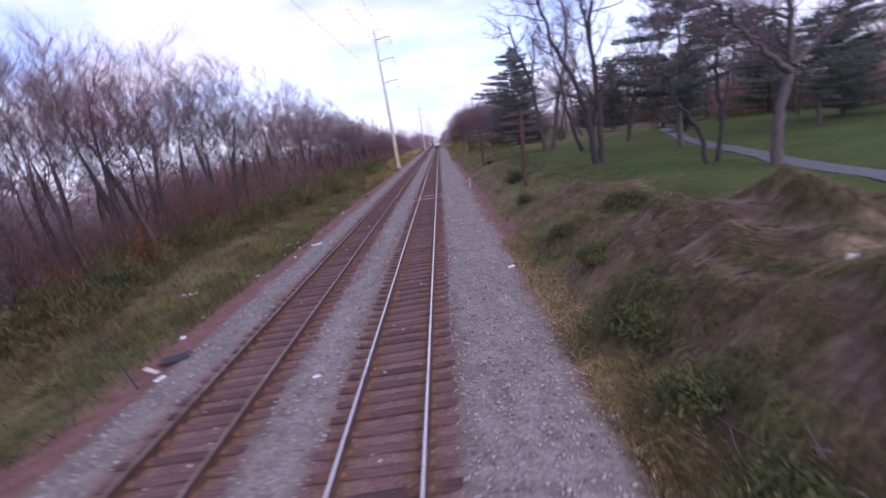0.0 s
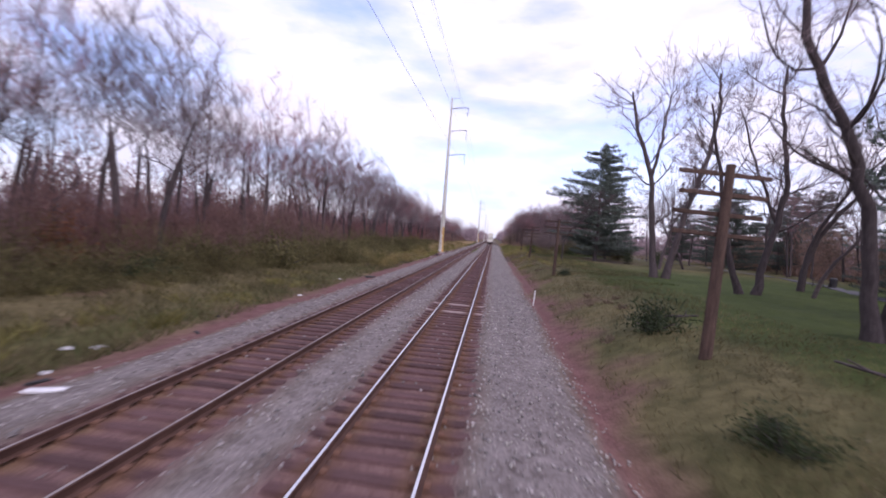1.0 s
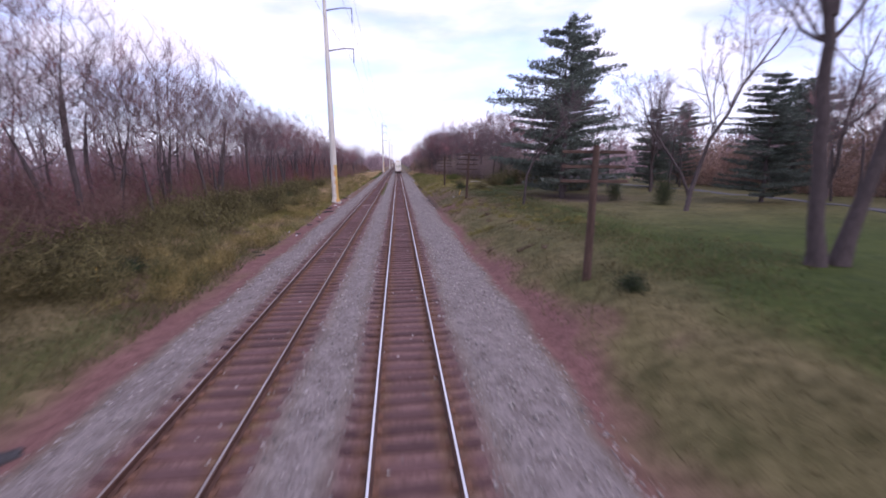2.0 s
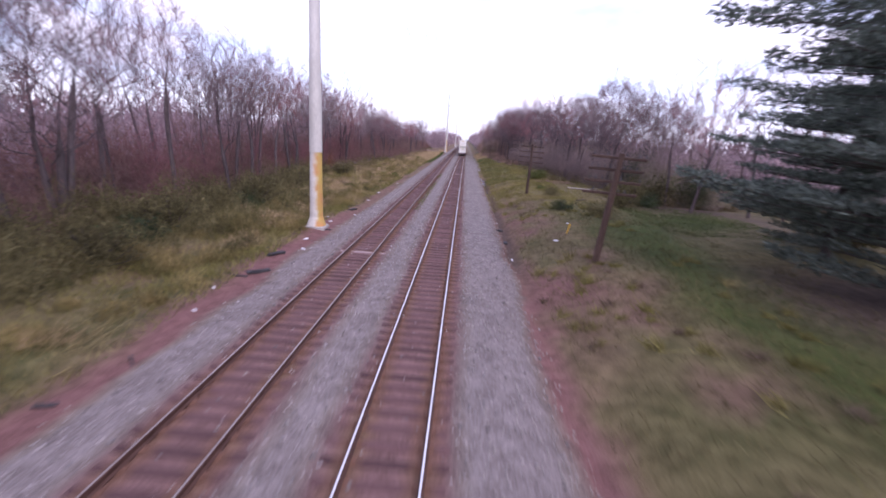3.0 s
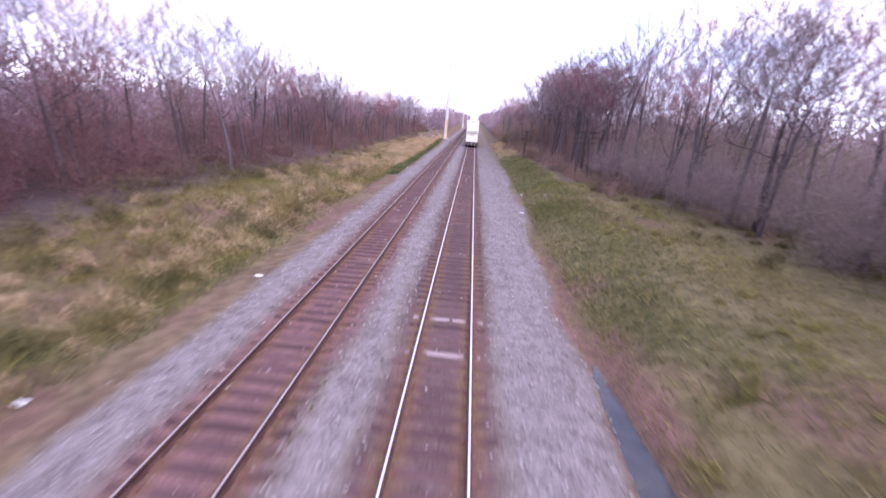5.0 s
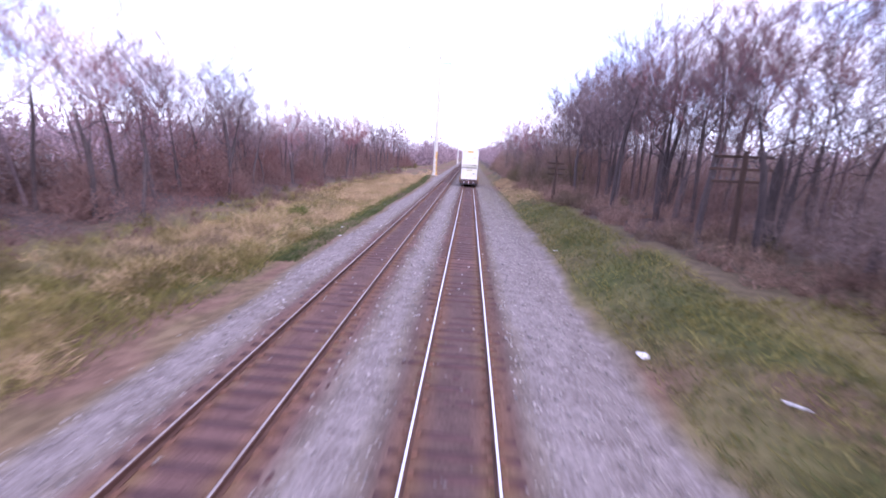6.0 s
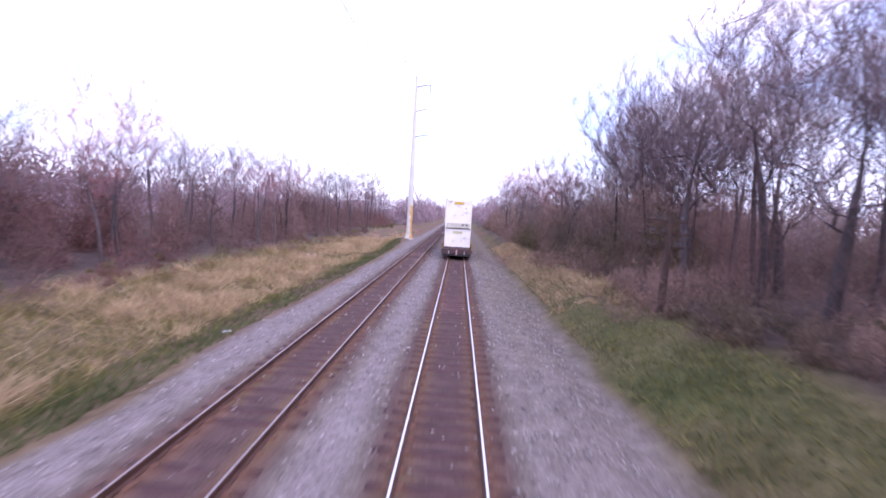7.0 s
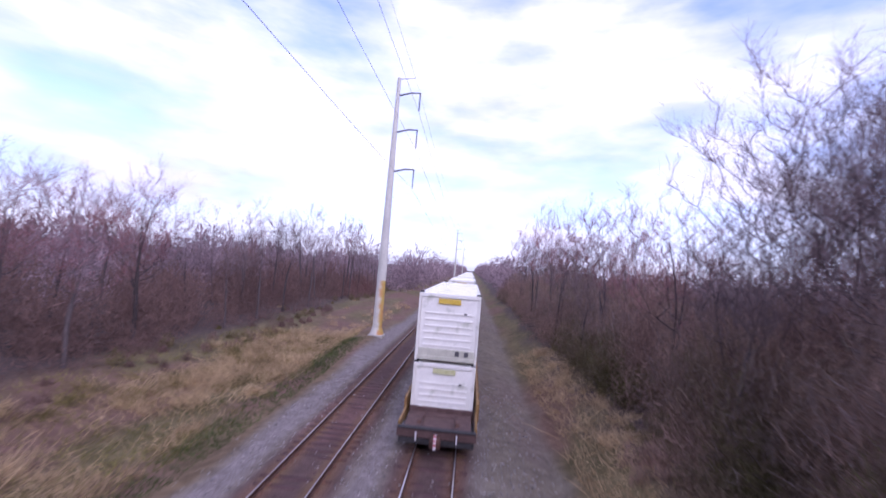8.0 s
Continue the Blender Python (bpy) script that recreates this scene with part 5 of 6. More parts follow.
def scatter_grass():
    rng = np.random.default_rng(17)

    def blades(name, n, box_x, box_y, length, width, mat, label, flat=0.35):
        x, y = rng.uniform(*box_x, n), box_y[0] + (box_y[1] - box_y[0]) * rng.uniform(0, 1, n) ** 1.2
        keep = rng.uniform(size=n) < 0.35 + 1.5 * (rough(x * 0.45, y * 0.3, 61) + 0.25)
        x, y = x[keep], y[keep]
        m = len(x)
        h = rng.uniform(0.5, 1.0, m) * length * (0.6 + 0.9 * smooth_noise(x * 0.35, y * 0.35, 71))
        foot = np.stack([x, y, ground_z(x, y) - 0.02], -1)
        tip = foot + np.stack([rng.normal(size=m) * flat * h, rng.normal(size=m) * flat * h, h], -1)
        v, f = slivers(rng, foot, tip, width)
        tagged(soup(name, v, f, M[mat]), label, "grass", kind="stuff")

    olive = "rough olive and straw coloured grass on the verge"
    blades("grass", 44000, (-19, -8.6), (0, 76), 0.5, 0.035, "meadow", "dull green rough grass on the verge", 0.6)
    blades("grass", 46000, (-19, -8.6), (74, 175), 0.5, 0.035, "grass", olive, 0.6)
    blades("grass", 15000, (-19, -8.6), (175, 262), 0.45, 0.035, "grass", olive, 0.7)
    blades("grass", 50000, (5.0, 13.0), (16, 118), 0.26, 0.022, "meadow", "dull green rough grass on the verge", 0.6)
    blades("grass", 42000, (5.0, 13.0), (118, 185), 0.3, 0.03, "grass", olive, 0.8)
    blades("grass", 40000, (-12.5, -8.6), (0, 260), 0.25, 0.03, "lawn", "short fresh green grass on the verge")
    blades("grass", 18000, (-9.4, -7.7), (190, 260), 0.25, 0.03, "lawn", "short fresh green grass on the verge", 0.7)
    blades("grass", 16000, (-15.5, -8.8), (178, 240), 0.45, 0.032, "grass", olive, 0.8)
    blades("grass", 12000, (8.5, 17.0), (58, 112), 0.25, 0.03, "meadow", "dull green rough grass on the verge", 0.7)
    blades("grass", 9000, (9.5, 14.5), (50, 112), 0.22, 0.03, "lawn", "short fresh green grass on the verge", 0.6)
    blades("dry_grass", 13000, (-15.5, -9.4), (190, 266), 0.6, 0.03, "straw", "tall pale dry grass on the verge", 1.1)
    blades("dry_grass", 7000, (5.2, 8.4), (222, 262), 0.5, 0.03, "straw", "tall pale dry grass on the verge", 1.1)
    blades("grass", 14000, (5.1, 9.0), (172, 236), 0.25, 0.03, "lawn", "short fresh green grass on the verge", 0.6)
    blades("grass", 12000, (4.9, 10.0), (140, 180), 0.25, 0.03, "lawn", "short fresh green grass on the verge", 0.6)
    blades("grass", 14000, (5.1, 9.4), (172, 230), 0.3, 0.03, "grass", olive, 0.8)

    blades("grass", 5000, (4.2, 5.5), (3, 22), 0.3, 0.03, "grass", olive, 0.9)
    blades("dry_grass", 11000, (4.2, 5.4), (3, 19), 0.2, 0.026, "straw", "yellow dry grass along the ballast edge", 0.9)

    blades("grass", 5000, (4.2, 5.4), (118, 172), 0.2, 0.028, "grass", olive, 0.9)

    blades("grass", 11000, (12.5, 18.5), (116, 176), 0.3, 0.032, "grass", olive, 0.8)

    blades("grass", 12000, (15.0, 24.0), (103, 115), 0.18, 0.03, "lawn", "short fresh green grass on the verge", 0.6)
    blades("weeds", 3500, (-3.15, -2.6), (112, 152), 0.12, 0.03, "leaf_yellow", "yellow-green weeds beside a rail", 0.9)

    def tussocks(n, box_x, box_y, size, mat, label, blades_each=55):
        cx, cy = rng.uniform(*box_x, n), rng.uniform(*box_y, n)
        keep = smooth_noise(cx * 0.3, cy * 0.18, 83) > 0.42
        cx, cy = cx[keep], cy[keep]
        k = np.repeat(np.arange(len(cx)), blades_each)
        m = len(k)
        h = (rng.uniform(0.5, 1.0, len(cx)) * size)[k]
        a = rng.uniform(0, 6.28, len(cx))[k]
        x, y = cx[k] + rng.normal(size=m) * h * 0.35, cy[k] + rng.normal(size=m) * h * 0.35
        foot = np.stack([x, y, ground_z(x, y) - 0.02], -1)
        d = np.stack([np.cos(a) * 0.45 + rng.normal(size=m) * 0.5, np.sin(a) * 0.45 + rng.normal(size=m) * 0.5, rng.uniform(0.35, 1.0, m)], -1)
        v, f = slivers(rng, foot, foot + d * h[:, None], 0.032)
        tagged(soup("tussocks", v, f, M[mat]), label, "grass", kind="stuff")

    tussocks(800, (-17.0, -10.0), (70, 262), 0.85, "straw", "tussocks of tall bleached dry grass")
    tussocks(600, (-18.0, -9.6), (10, 200), 0.75, "grass", "tussocks of olive rough grass")
    tussocks(420, (-18.0, -10.5), (60, 215), 1.0, "straw_dark", "clumps of brown weed stalks")
    blades("grass", 30000, (-18.0, -9.2), (92, 190), 0.5, 0.032, "grass", olive, 0.7)
    tussocks(520, (-17.0, -9.6), (92, 192), 0.9, "grass", "tussocks of olive rough grass")
    tussocks(300, (-15.5, -9.8), (98, 190), 0.95, "straw", "tussocks of tall bleached dry grass")
    tussocks(380, (-17.0, -10.2), (186, 262), 0.9, "golden", "billowing golden rank grass on the verge")
    tussocks(420, (-14.5, -9.8), (192, 262), 1.1, "straw", "tussocks of tall bleached dry grass")
    tussocks(130, (5.4, 9.5), (212, 262), 0.7, "straw", "tussocks of tall bleached dry grass")
    tussocks(420, (5.2, 13.0), (70, 175), 0.5, "grass", "tussocks of olive rough grass")
    tussocks(60, (5.0, 10.0), (30, 130), 0.4, "straw_dark", "clumps of brown weed stalks")


scatter_grass()


def bush(name, seed, size, height, mat, label, n=1500):
    """A shrub of stems and many small leaves in uneven lobes."""
    rng = np.random.default_rng(seed)
    ob = empty(name, Matrix(), label, "shrub")
    w = Wood(seed)
    foot, tip = [], []
    for k in range(14):
        a, r = rng.uniform(0, 6.28), size * rng.uniform(0.15, 0.9)
        end = np.array([math.cos(a) * r, math.sin(a) * r, height * rng.uniform(0.35, 1.0) * (1.1 - r / size * 0.5)])
        w.tube([np.array([0, 0, -0.1]), end * 0.5 + rng.normal(size=3) * 0.05, end], (0.03, 0.02, 0.008), 3)
        for q in range(n // 14):
            p = end * rng.uniform(0.35, 1.05) + rng.normal(size=3) * (size * 0.2, size * 0.2, height * 0.14)
            p[2] = max(p[2], 0.03)
            foot.append(p)
            tip.append(p + rng.normal(size=3) * 0.1 + (0, 0, 0.05))
    tagged(soup("stem_mass", w.v, w.f, M["bark"], ob), kind="stuff")
    v, f = slivers(rng, np.array(foot), np.array(tip), 0.055)
    soup("foliage", v, f, M[mat], ob)
    return ob


BUSH = bush("shrub", 401, 1.5, 1.2, "leaf", "low dark green shrub in rough grass")
put(BUSH, 7.4, 35.6, 0, 1.0)
for x, y, s, turn in [(6.6, 27.0, 0.6, 60), (9.8, 112.0, 0.8, 90), (8.0, 58.0, 0.6, 200), (-13.5, 66.0, 0.8, 20), (-16.0, 108.0, 1.1, 40), (-16.0, 96.0, 1.2, 10),
                      (19.0, 119.5, 1.6, 120), (18.6, 116.0, 1.2, 210), (-17.0, 40.0, 1.2, 30), (-16.5, 22.0, 1.2, 230)]:
    plant(BUSH, x, y, turn, s)
SCRUB = [bush("scrub", 410 + k, 1.3 + 0.3 * k, 1.5, "scrub", "rounded olive brown bush of bare stems and old leaves", 1900) for k in range(3)]
scrub_rng = random.Random(5)
for k in range(40):
    y = 14.0 + k * 3.0 + scrub_rng.uniform(-1.5, 1.5)
    x = left_edge(y) + scrub_rng.uniform(0.0, 3.4)
    if k < 3:
        put(SCRUB[k], x, y, scrub_rng.uniform(0, 360), 1.2)
    else:
        plant(SCRUB[k % 3], x, y, scrub_rng.uniform(0, 360), scrub_rng.uniform(0.6, 1.5))
for x, y, s in [(-15.2, 79.0, 1.6), (-16.2, 86.0, 1.9), (-14.6, 92.0, 1.3), (-16.0, 99.0, 1.7), (-15.5, 64.0, 1.6), (-15.5, 52.0, 1.8), (-16.5, 138.0, 1.4), (-15.8, 110.0, 1.6), (-16.4, 121.0, 1.6),
                (12.3, 109.2, 0.9), (10.6, 121.4, 0.7), (11.2, 123.2, 0.6), (17.5, 117.0, 1.6), (15.4, 114.6, 1.3), (20.5, 118.5, 2.0), (24.5, 101.0, 1.8)]:
    plant(SCRUB[int(y) % 3], x, y, x * 40, s)
BEECH = bush("shrub", 405, 1.3, 3.2, "beech", "young tree holding dead orange-brown leaves", 1500)
put(BEECH, -17.2, 26.0, 0, 1.0)
for x, y, s in [(-17.6, 20.5, 0.8), (-19.5, 38.0, 1.1), (-20.5, 62.0, 1.0), (-22.0, 140.0, 1.0), (-21.0, 146.0, 0.9)]:
    plant(BEECH, x, y, y * 50, s)
IVY = bush("ivy_tree", 403, 2.6, 6.5, "leaf", "dark ivy-clad tree at the wood's edge", 9000)
put(IVY, 20.8, 124.5, 0, 1.0)
plant(IVY, 23.5, 117.0, 120, 0.8)
plant(IVY, 21.5, 85.5, 40, 0.42)
plant(IVY, 24.0, 81.5, 200, 0.5)
BUSH_Y = bush("shrub", 402, 1.4, 1.2, "leaf_yellow", "yellow-green young shrub at the wood's edge")
put(BUSH_Y, 11.9, 141.2, 0, 1.25)
for x, y, s, turn in [(12.9, 144.6, 1.2, 60), (-12.8, 203.0, 0.8, 70), (-9.8, 143.5, 0.75, 150), (-10.2, 146.0, 0.6, 20), (10.5, 127.0, 0.6, 200), (14.5, 213.0, 0.8, 40)]:
    plant(BUSH_Y, x, y, turn, s)


# ---- heaps of dead grass and cut growth beside the ballast ----
def brush_heap(x, y, size, height, seed, n, label, shares):
    """A lumpy matted mound with long dead stalks combed flat over it and darker tangled growth in its hollows, thinning out towards the edge."""
    rng = np.random.default_rng(seed)
    base = at_ground(x, y, 0.1)
    ob = empty("brush_heap", pose(x, y, base), label, "brush heap", "heaps of dead growth")

    def swell(px, py):
        r = np.hypot(px, py) / size
        lump = 0.7 * smooth_noise((x + px) * 0.8, (y + py) * 0.8, seed) + 0.3 * smooth_noise((x + px) * 2.1, (y + py) * 2.1, seed + 4)
        return height * np.exp(-r * r * 1.6) * np.clip(2.6 * lump - 0.55, 0.05, 2.0)

    rings, spokes = 22, 48
    verts, faces = [], []
    for i in range(rings + 1):
        for j in range(spokes):
            r, a = size * 1.45 * i / rings, 2 * math.pi * j / spokes
            px, py = math.cos(a) * r, math.sin(a) * r
            verts.append((px, py, float(ground_z(x + px, y + py)) - base - 0.05 - 0.12 * (i / rings) ** 2 + 0.8 * float(swell(px, py))))
            if i:
                k0, k1 = (i - 1) * spokes, i * spokes
                faces.append((k0 + j, k1 + j, k1 + (j + 1) % spokes))
                if i > 1:
                    faces.append((k0 + j, k1 + (j + 1) % spokes, k0 + (j + 1) % spokes))
    soup("matted_body", np.array(verts), np.array(faces), M["matted_dark"] if label == DARK else M["matted"], ob)
    for name, mat, share, width, reach in (("stalk_mass", "reed", shares[0], 0.011, 1.1), ("growth_mass", "moss", shares[1], 0.02, 0.5), ("bough_mass", "cut", shares[2], 0.028, 0.42)):
        m = int(n * share)
        px, py = rng.normal(size=m) * size * 0.5, rng.normal(size=m) * size * 0.45
        if name == "bough_mass":
            keep = smooth_noise((x + px) * 0.8, (y + py) * 0.8, seed + 9) > 0.5
            px, py = px[keep], py[keep]
            m = len(px)
        lay = -0.9 + 2.0 * smooth_noise((x + px) * 0.35, (y + py) * 0.35, 3) + rng.normal(size=m) * (0.16 if name == "stalk_mass" else 0.7)
        length = rng.uniform(0.35, 1.0, m) * reach
        tx, ty = px + np.cos(lay) * length, py + np.sin(lay) * length
        over = rng.uniform(0.72, 1.0, m)
        foot = np.stack([px, py, swell(px, py) * over + ground_z(x + px, y + py) - base], -1)
        rise = rng.uniform(0.0, 0.08, m) if name == "stalk_mass" else rng.uniform(0.0, 0.16, m)
        tip = np.stack([tx, ty, swell(tx, ty) * over + ground_z(x + tx, y + ty) - base + rise], -1)
        v, f = slivers(rng, foot, tip, width)
        tagged(soup(name, v, f, M[mat], ob), kind="stuff")
    w = Wood(seed)
    for k in range(5):
        a = rng.uniform(0, 6.28)
        p = np.array([math.cos(a), math.sin(a), 0]) * size * rng.uniform(0.1, 0.5)
        p[2] = float(ground_z(x + p[0], y + p[1])) - base + height * 0.5
        q = p + np.array([rng.normal() * 0.6, rng.normal() * 0.6, 0.12])
        w.tube([p, (p + q) / 2 + rng.normal(size=3) * 0.06, q], (0.02, 0.016, 0.006), 4)
    tagged(soup("stick_mass", w.v, w.f, M["bark"], ob), kind="stuff")


GREEN_CLUMP = bush("evergreen_clump", 406, 1.25, 0.6, "cut", "dark olive trailing clump in dead grass", 3600)
for k, (x, y, s) in enumerate([(5.7, 9.4, 0.8), (6.6, 10.3, 0.6), (5.5, 6.3, 0.7), (5.5, 4.1, 0.8), (6.3, 13.4, 0.7), (6.4, 17.4, 0.7), (9.4, 18.0, 0.7)]):
    (plant if k else put)(GREEN_CLUMP, x, y, k * 77.0, s, -0.25)
DARK, MIXED = "low mound of dark olive dead growth beside the ballast", "wide mound of combed tan dead grass"
for k, (x, y, size, height, n, label) in enumerate([
        (5.9, 9.6, 1.3, 0.9, 9000, DARK), (7.2, 8.3, 1.4, 0.9, 8000, DARK), (5.6, 6.2, 1.1, 0.6, 5000, DARK), (5.9, 4.2, 1.3, 0.8, 8000, DARK), (6.4, 17.6, 1.5, 0.6, 5000, DARK), (9.6, 18.6, 1.2, 0.9, 4000, DARK),
        (10.2, 11.6, 3.0, 1.1, 15000, MIXED), (8.0, 13.2, 2.4, 0.9, 9000, MIXED), (8.4, 5.8, 2.4, 0.8, 12000, MIXED), (13.4, 10.5, 2.8, 0.7, 9000, MIXED), (8.8, 23.0, 2.6, 0.6, 8000, MIXED), (11.5, 3.5, 3.0, 0.7, 9000, MIXED), (7.6, 10.6, 1.8, 0.7, 6000, MIXED)]):
    brush_heap(x, y, size, height, 51 + k, int(n * 1.5), label, (0.1, 0.4, 1.0) if label == DARK else (0.6, 0.6, 0.25))


# ---- transmission poles and their wires ----
def transmission_pole(x, y, height, label, stained, reach):
    base = at_ground(x, y, 0.0)
    ob = empty("transmission_pole", pose(x, y, base), label, "power pole", "tall power poles beside the railway")
    bm = bmesh.new()
    box(bm, -0.68, 0.68, -0.62, 0.62, -0.4, 0.14, 0.06)
    part("footing", bm, M["concrete"], ob, "pale concrete footing")
    bm = bmesh.new()
    rod(bm, (0, 0, 0.14), (0, 0, 0.7), 0.62, 0.44, 20)
    part("base_flare", bm, STAIN if stained else M["pole"], ob, "yellow lichen-stained flare")
    bm = bmesh.new()
    rod(bm, (0, 0, 0.68), (0, 0, 5.0), 0.42, 0.38, 24)
    part("lower_shaft", bm, STAIN if stained else M["pole"], ob, "lower shaft stained orange and yellow")
    bm = bmesh.new()
    rod(bm, (0, 0, 4.95), (0, 0, height), 0.405, 0.16, 24)
    rod(bm, (0, 0, 4.93), (0, 0, 5.0), 0.415, 0.415, 24)
    part("upper_shaft", bm, M["pole"], ob)
    for k in range(26):
        z = 3.0 + k * 0.38
        bm = bmesh.new()
        r = 0.41 - z * 0.009
        rod(bm, (r - 0.05, 0.05, z), (r + 0.16, 0.05, z), 0.012, sides=5)
        part("step_bolt", bm, M["rust"], ob)
    for k, f in enumerate((0.93, 0.785, 0.63)):
        z = height * f
        bm = bmesh.new()
        rod(bm, (0.1, 0, z), (reach * 0.6, 0, z + 0.32), 0.09, 0.075, 8)
        rod(bm, (reach * 0.6, 0, z + 0.32), (reach, 0, z + 0.32), 0.075, 0.06, 8)
        arm = part("arm", bm, M["cable"], ob, "dark grey steel arm")
        bm = bmesh.new()
        for s in range(10):
            zz = z + 0.25 - s * 0.16
            rod(bm, (reach - 0.05, 0, zz), (reach - 0.05, 0, zz - 0.05), 0.1, 0.05, 8)
        rod(bm, (reach - 0.05, 0, z + 0.3), (reach - 0.05, 0, z - 1.4), 0.03, sides=6)
        part("insulator", bm, M["glass"], arm, "grey hanging insulator string")
    bm = bmesh.new()
    rod(bm, (0, 0, height - 0.1), (1.5, 0, height + 0.05), 0.05, 0.035, 6)
    part("top_arm", bm, M["pole"], ob)
    return [(x + reach - 0.05, y, base + height * f - 1.4) for f in (0.93, 0.785, 0.63)] + [(x + 1.5, y, base + height + 0.05)]


def stain_material():
    """Pale steel with rust and yellow lichen down the side that faces the track."""
    m = material("lichen_stained_steel", (0.5, 0.47, 0.4), (0.66, 0.62, 0.54), 1.5, 0.8, bump=0.3)
    n, l = m.node_tree.nodes, m.node_tree.links
    b = n["Principled BSDF"]
    plain = b.inputs["Base Color"].links[0].from_socket
    co = n.new("ShaderNodeTexCoord")
    dot = n.new("ShaderNodeVectorMath")
    dot.operation = "DOT_PRODUCT"
    dot.inputs[1].default_value = (0.86, 0.5, 0.0)
    l.new(co.outputs["Object"], dot.inputs[0])
    blot = n.new("ShaderNodeTexNoise")
    blot.inputs["Scale"].default_value, blot.inputs["Detail"].default_value = 1.3, 5.0
    l.new(co.outputs["Object"], blot.inputs["Vector"])
    add = n.new("ShaderNodeMath")
    add.operation = "MULTIPLY_ADD"
    add.inputs[1].default_value = 0.9
    l.new(blot.outputs["Fac"], add.inputs[0])
    l.new(dot.outputs["Value"], add.inputs[2])
    fac = n.new("ShaderNodeMapRange")
    fac.inputs["From Min"].default_value, fac.inputs["From Max"].default_value = 0.22, 0.5
    l.new(add.outputs[0], fac.inputs["Value"])
    hue = n.new("ShaderNodeValToRGB")
    hue.color_ramp.elements[0].position, hue.color_ramp.elements[1].position = 0.4, 0.62
    hue.color_ramp.elements[0].color, hue.color_ramp.elements[1].color = (0.5, 0.36, 0.08, 1), (0.52, 0.27, 0.09, 1)
    l.new(blot.outputs["Fac"], hue.inputs["Fac"])
    mix = n.new("ShaderNodeMixRGB")
    l.new(fac.outputs["Result"], mix.inputs[0])
    l.new(plain, mix.inputs[1])
    l.new(hue.outputs["Color"], mix.inputs[2])
    l.new(mix.outputs["Color"], b.inputs["Base Color"])
    return m


STAIN = stain_material()
POLE_LABEL = "tall pale tapered power pole with three arms"
HANG = [transmission_pole(*row) for row in (
    (-8.6, -58.0, 28.0, POLE_LABEL, False, 3.3),
    (-8.5, 102.6, 29.9, "tall pale tapered power pole stained yellow near its foot", True, 3.3),
    (-7.2, 262.0, 23.5, "tall pale tapered power pole stained yellow near its foot", True, 2.1),
    (-7.0, 422.0, 25.0, POLE_LABEL, False, 2.1), (-7.0, 582.0, 25.0, POLE_LABEL, False, 2.1))]
for a, b in zip(HANG, HANG[1:]):
    for k in range(4):
        bm = bmesh.new()
        pts = []
        for s in range(25):
            f = s / 24
            p = Vector(a[k]).lerp(Vector(b[k]), f)
            p.z -= 4 * (2.6 if k < 3 else 1.8) * f * (1 - f)
            pts.append(p)
        r = 0.013 if k < 3 else 0.009
        rings = [[bm.verts.new((p.x + r * math.cos(q * math.pi / 2), p.y, p.z + r * math.sin(q * math.pi / 2))) for q in range(4)] for p in pts]
        for u, v in zip(rings, rings[1:]):
            for q in range(4):
                bm.faces.new((u[q], u[(q + 1) % 4], v[(q + 1) % 4], v[q]))
        tagged(part("power_line", bm, M["cable"]), "grey overhead power line between tall poles", "power line", "overhead power lines")


# ---- old telegraph poles, and one plain post for a tree trunk ----
def telegraph_pole(x, y, height, lean, arms, seed, half=1.4):
    rng = random.Random(seed)
    ob = empty("telegraph_pole", pose(x, y, at_ground(x, y, 0.1), lean[0], lean[1], rng.uniform(-8, 8)), "old weathered brown telegraph pole with timber crossarms" if arms else "bare leaning tree trunk beside the wood", "telegraph pole", "telegraph poles beside the track")
    bm = bmesh.new()
    rod(bm, (0, 0, -0.3), (0, 0, height * 0.5), 0.17, 0.15, 10)
    rod(bm, (0, 0, height * 0.5), (0, 0, height), 0.15, 0.12, 10)
    bmesh.ops.remove_doubles(bm, verts=bm.verts, dist=0.004)
    part("post", bm, M["timber"], ob)
    for k in range(arms):
        z = height - 0.25 - k * 0.56
        bm = bmesh.new()
        box(bm, -half + rng.uniform(0, 0.25), half - rng.uniform(0, 0.25), 0.1, 0.2, z - 0.06, z + 0.06, 0.012)
        arm = part("crossarm", bm, M["timber"], ob)
        for s in range(-4, 5):
            if s and rng.random() < 0.6:
                bm = bmesh.new()
                rod(bm, (s * half * 0.207, 0.15, z + 0.05), (s * half * 0.207, 0.15, z + 0.13), 0.014, sides=5)
                rod(bm, (s * half * 0.207, 0.15, z + 0.12), (s * half * 0.207, 0.15, z + 0.22), 0.042, 0.03, 7)
                part("insulator", bm, M["glass"], arm)


# the armless post at y 137.8 stands in for a leaning tree trunk
for k, (x, y, h, lean, arms) in enumerate([(7.6, 31.9, 5.5, (0, 2), 4), (7.35, 60.3, 5.4, (0, 1), 3), (8.0, 95.8, 5.6, (9, 2), 4), (25.2, 137.8, 5.6, (0, 14), 0), (8.25, 123.0, 5.6, (0, 1), 4),
                                          (12.4, 191.5, 4.9, (-2, -1), 3), (9.0, 217.5, 4.3, (0, 1), 3)]):
    telegraph_pole(x, y, h, lean, arms, 600 + k, 0.95 if y > 210 else 1.4)


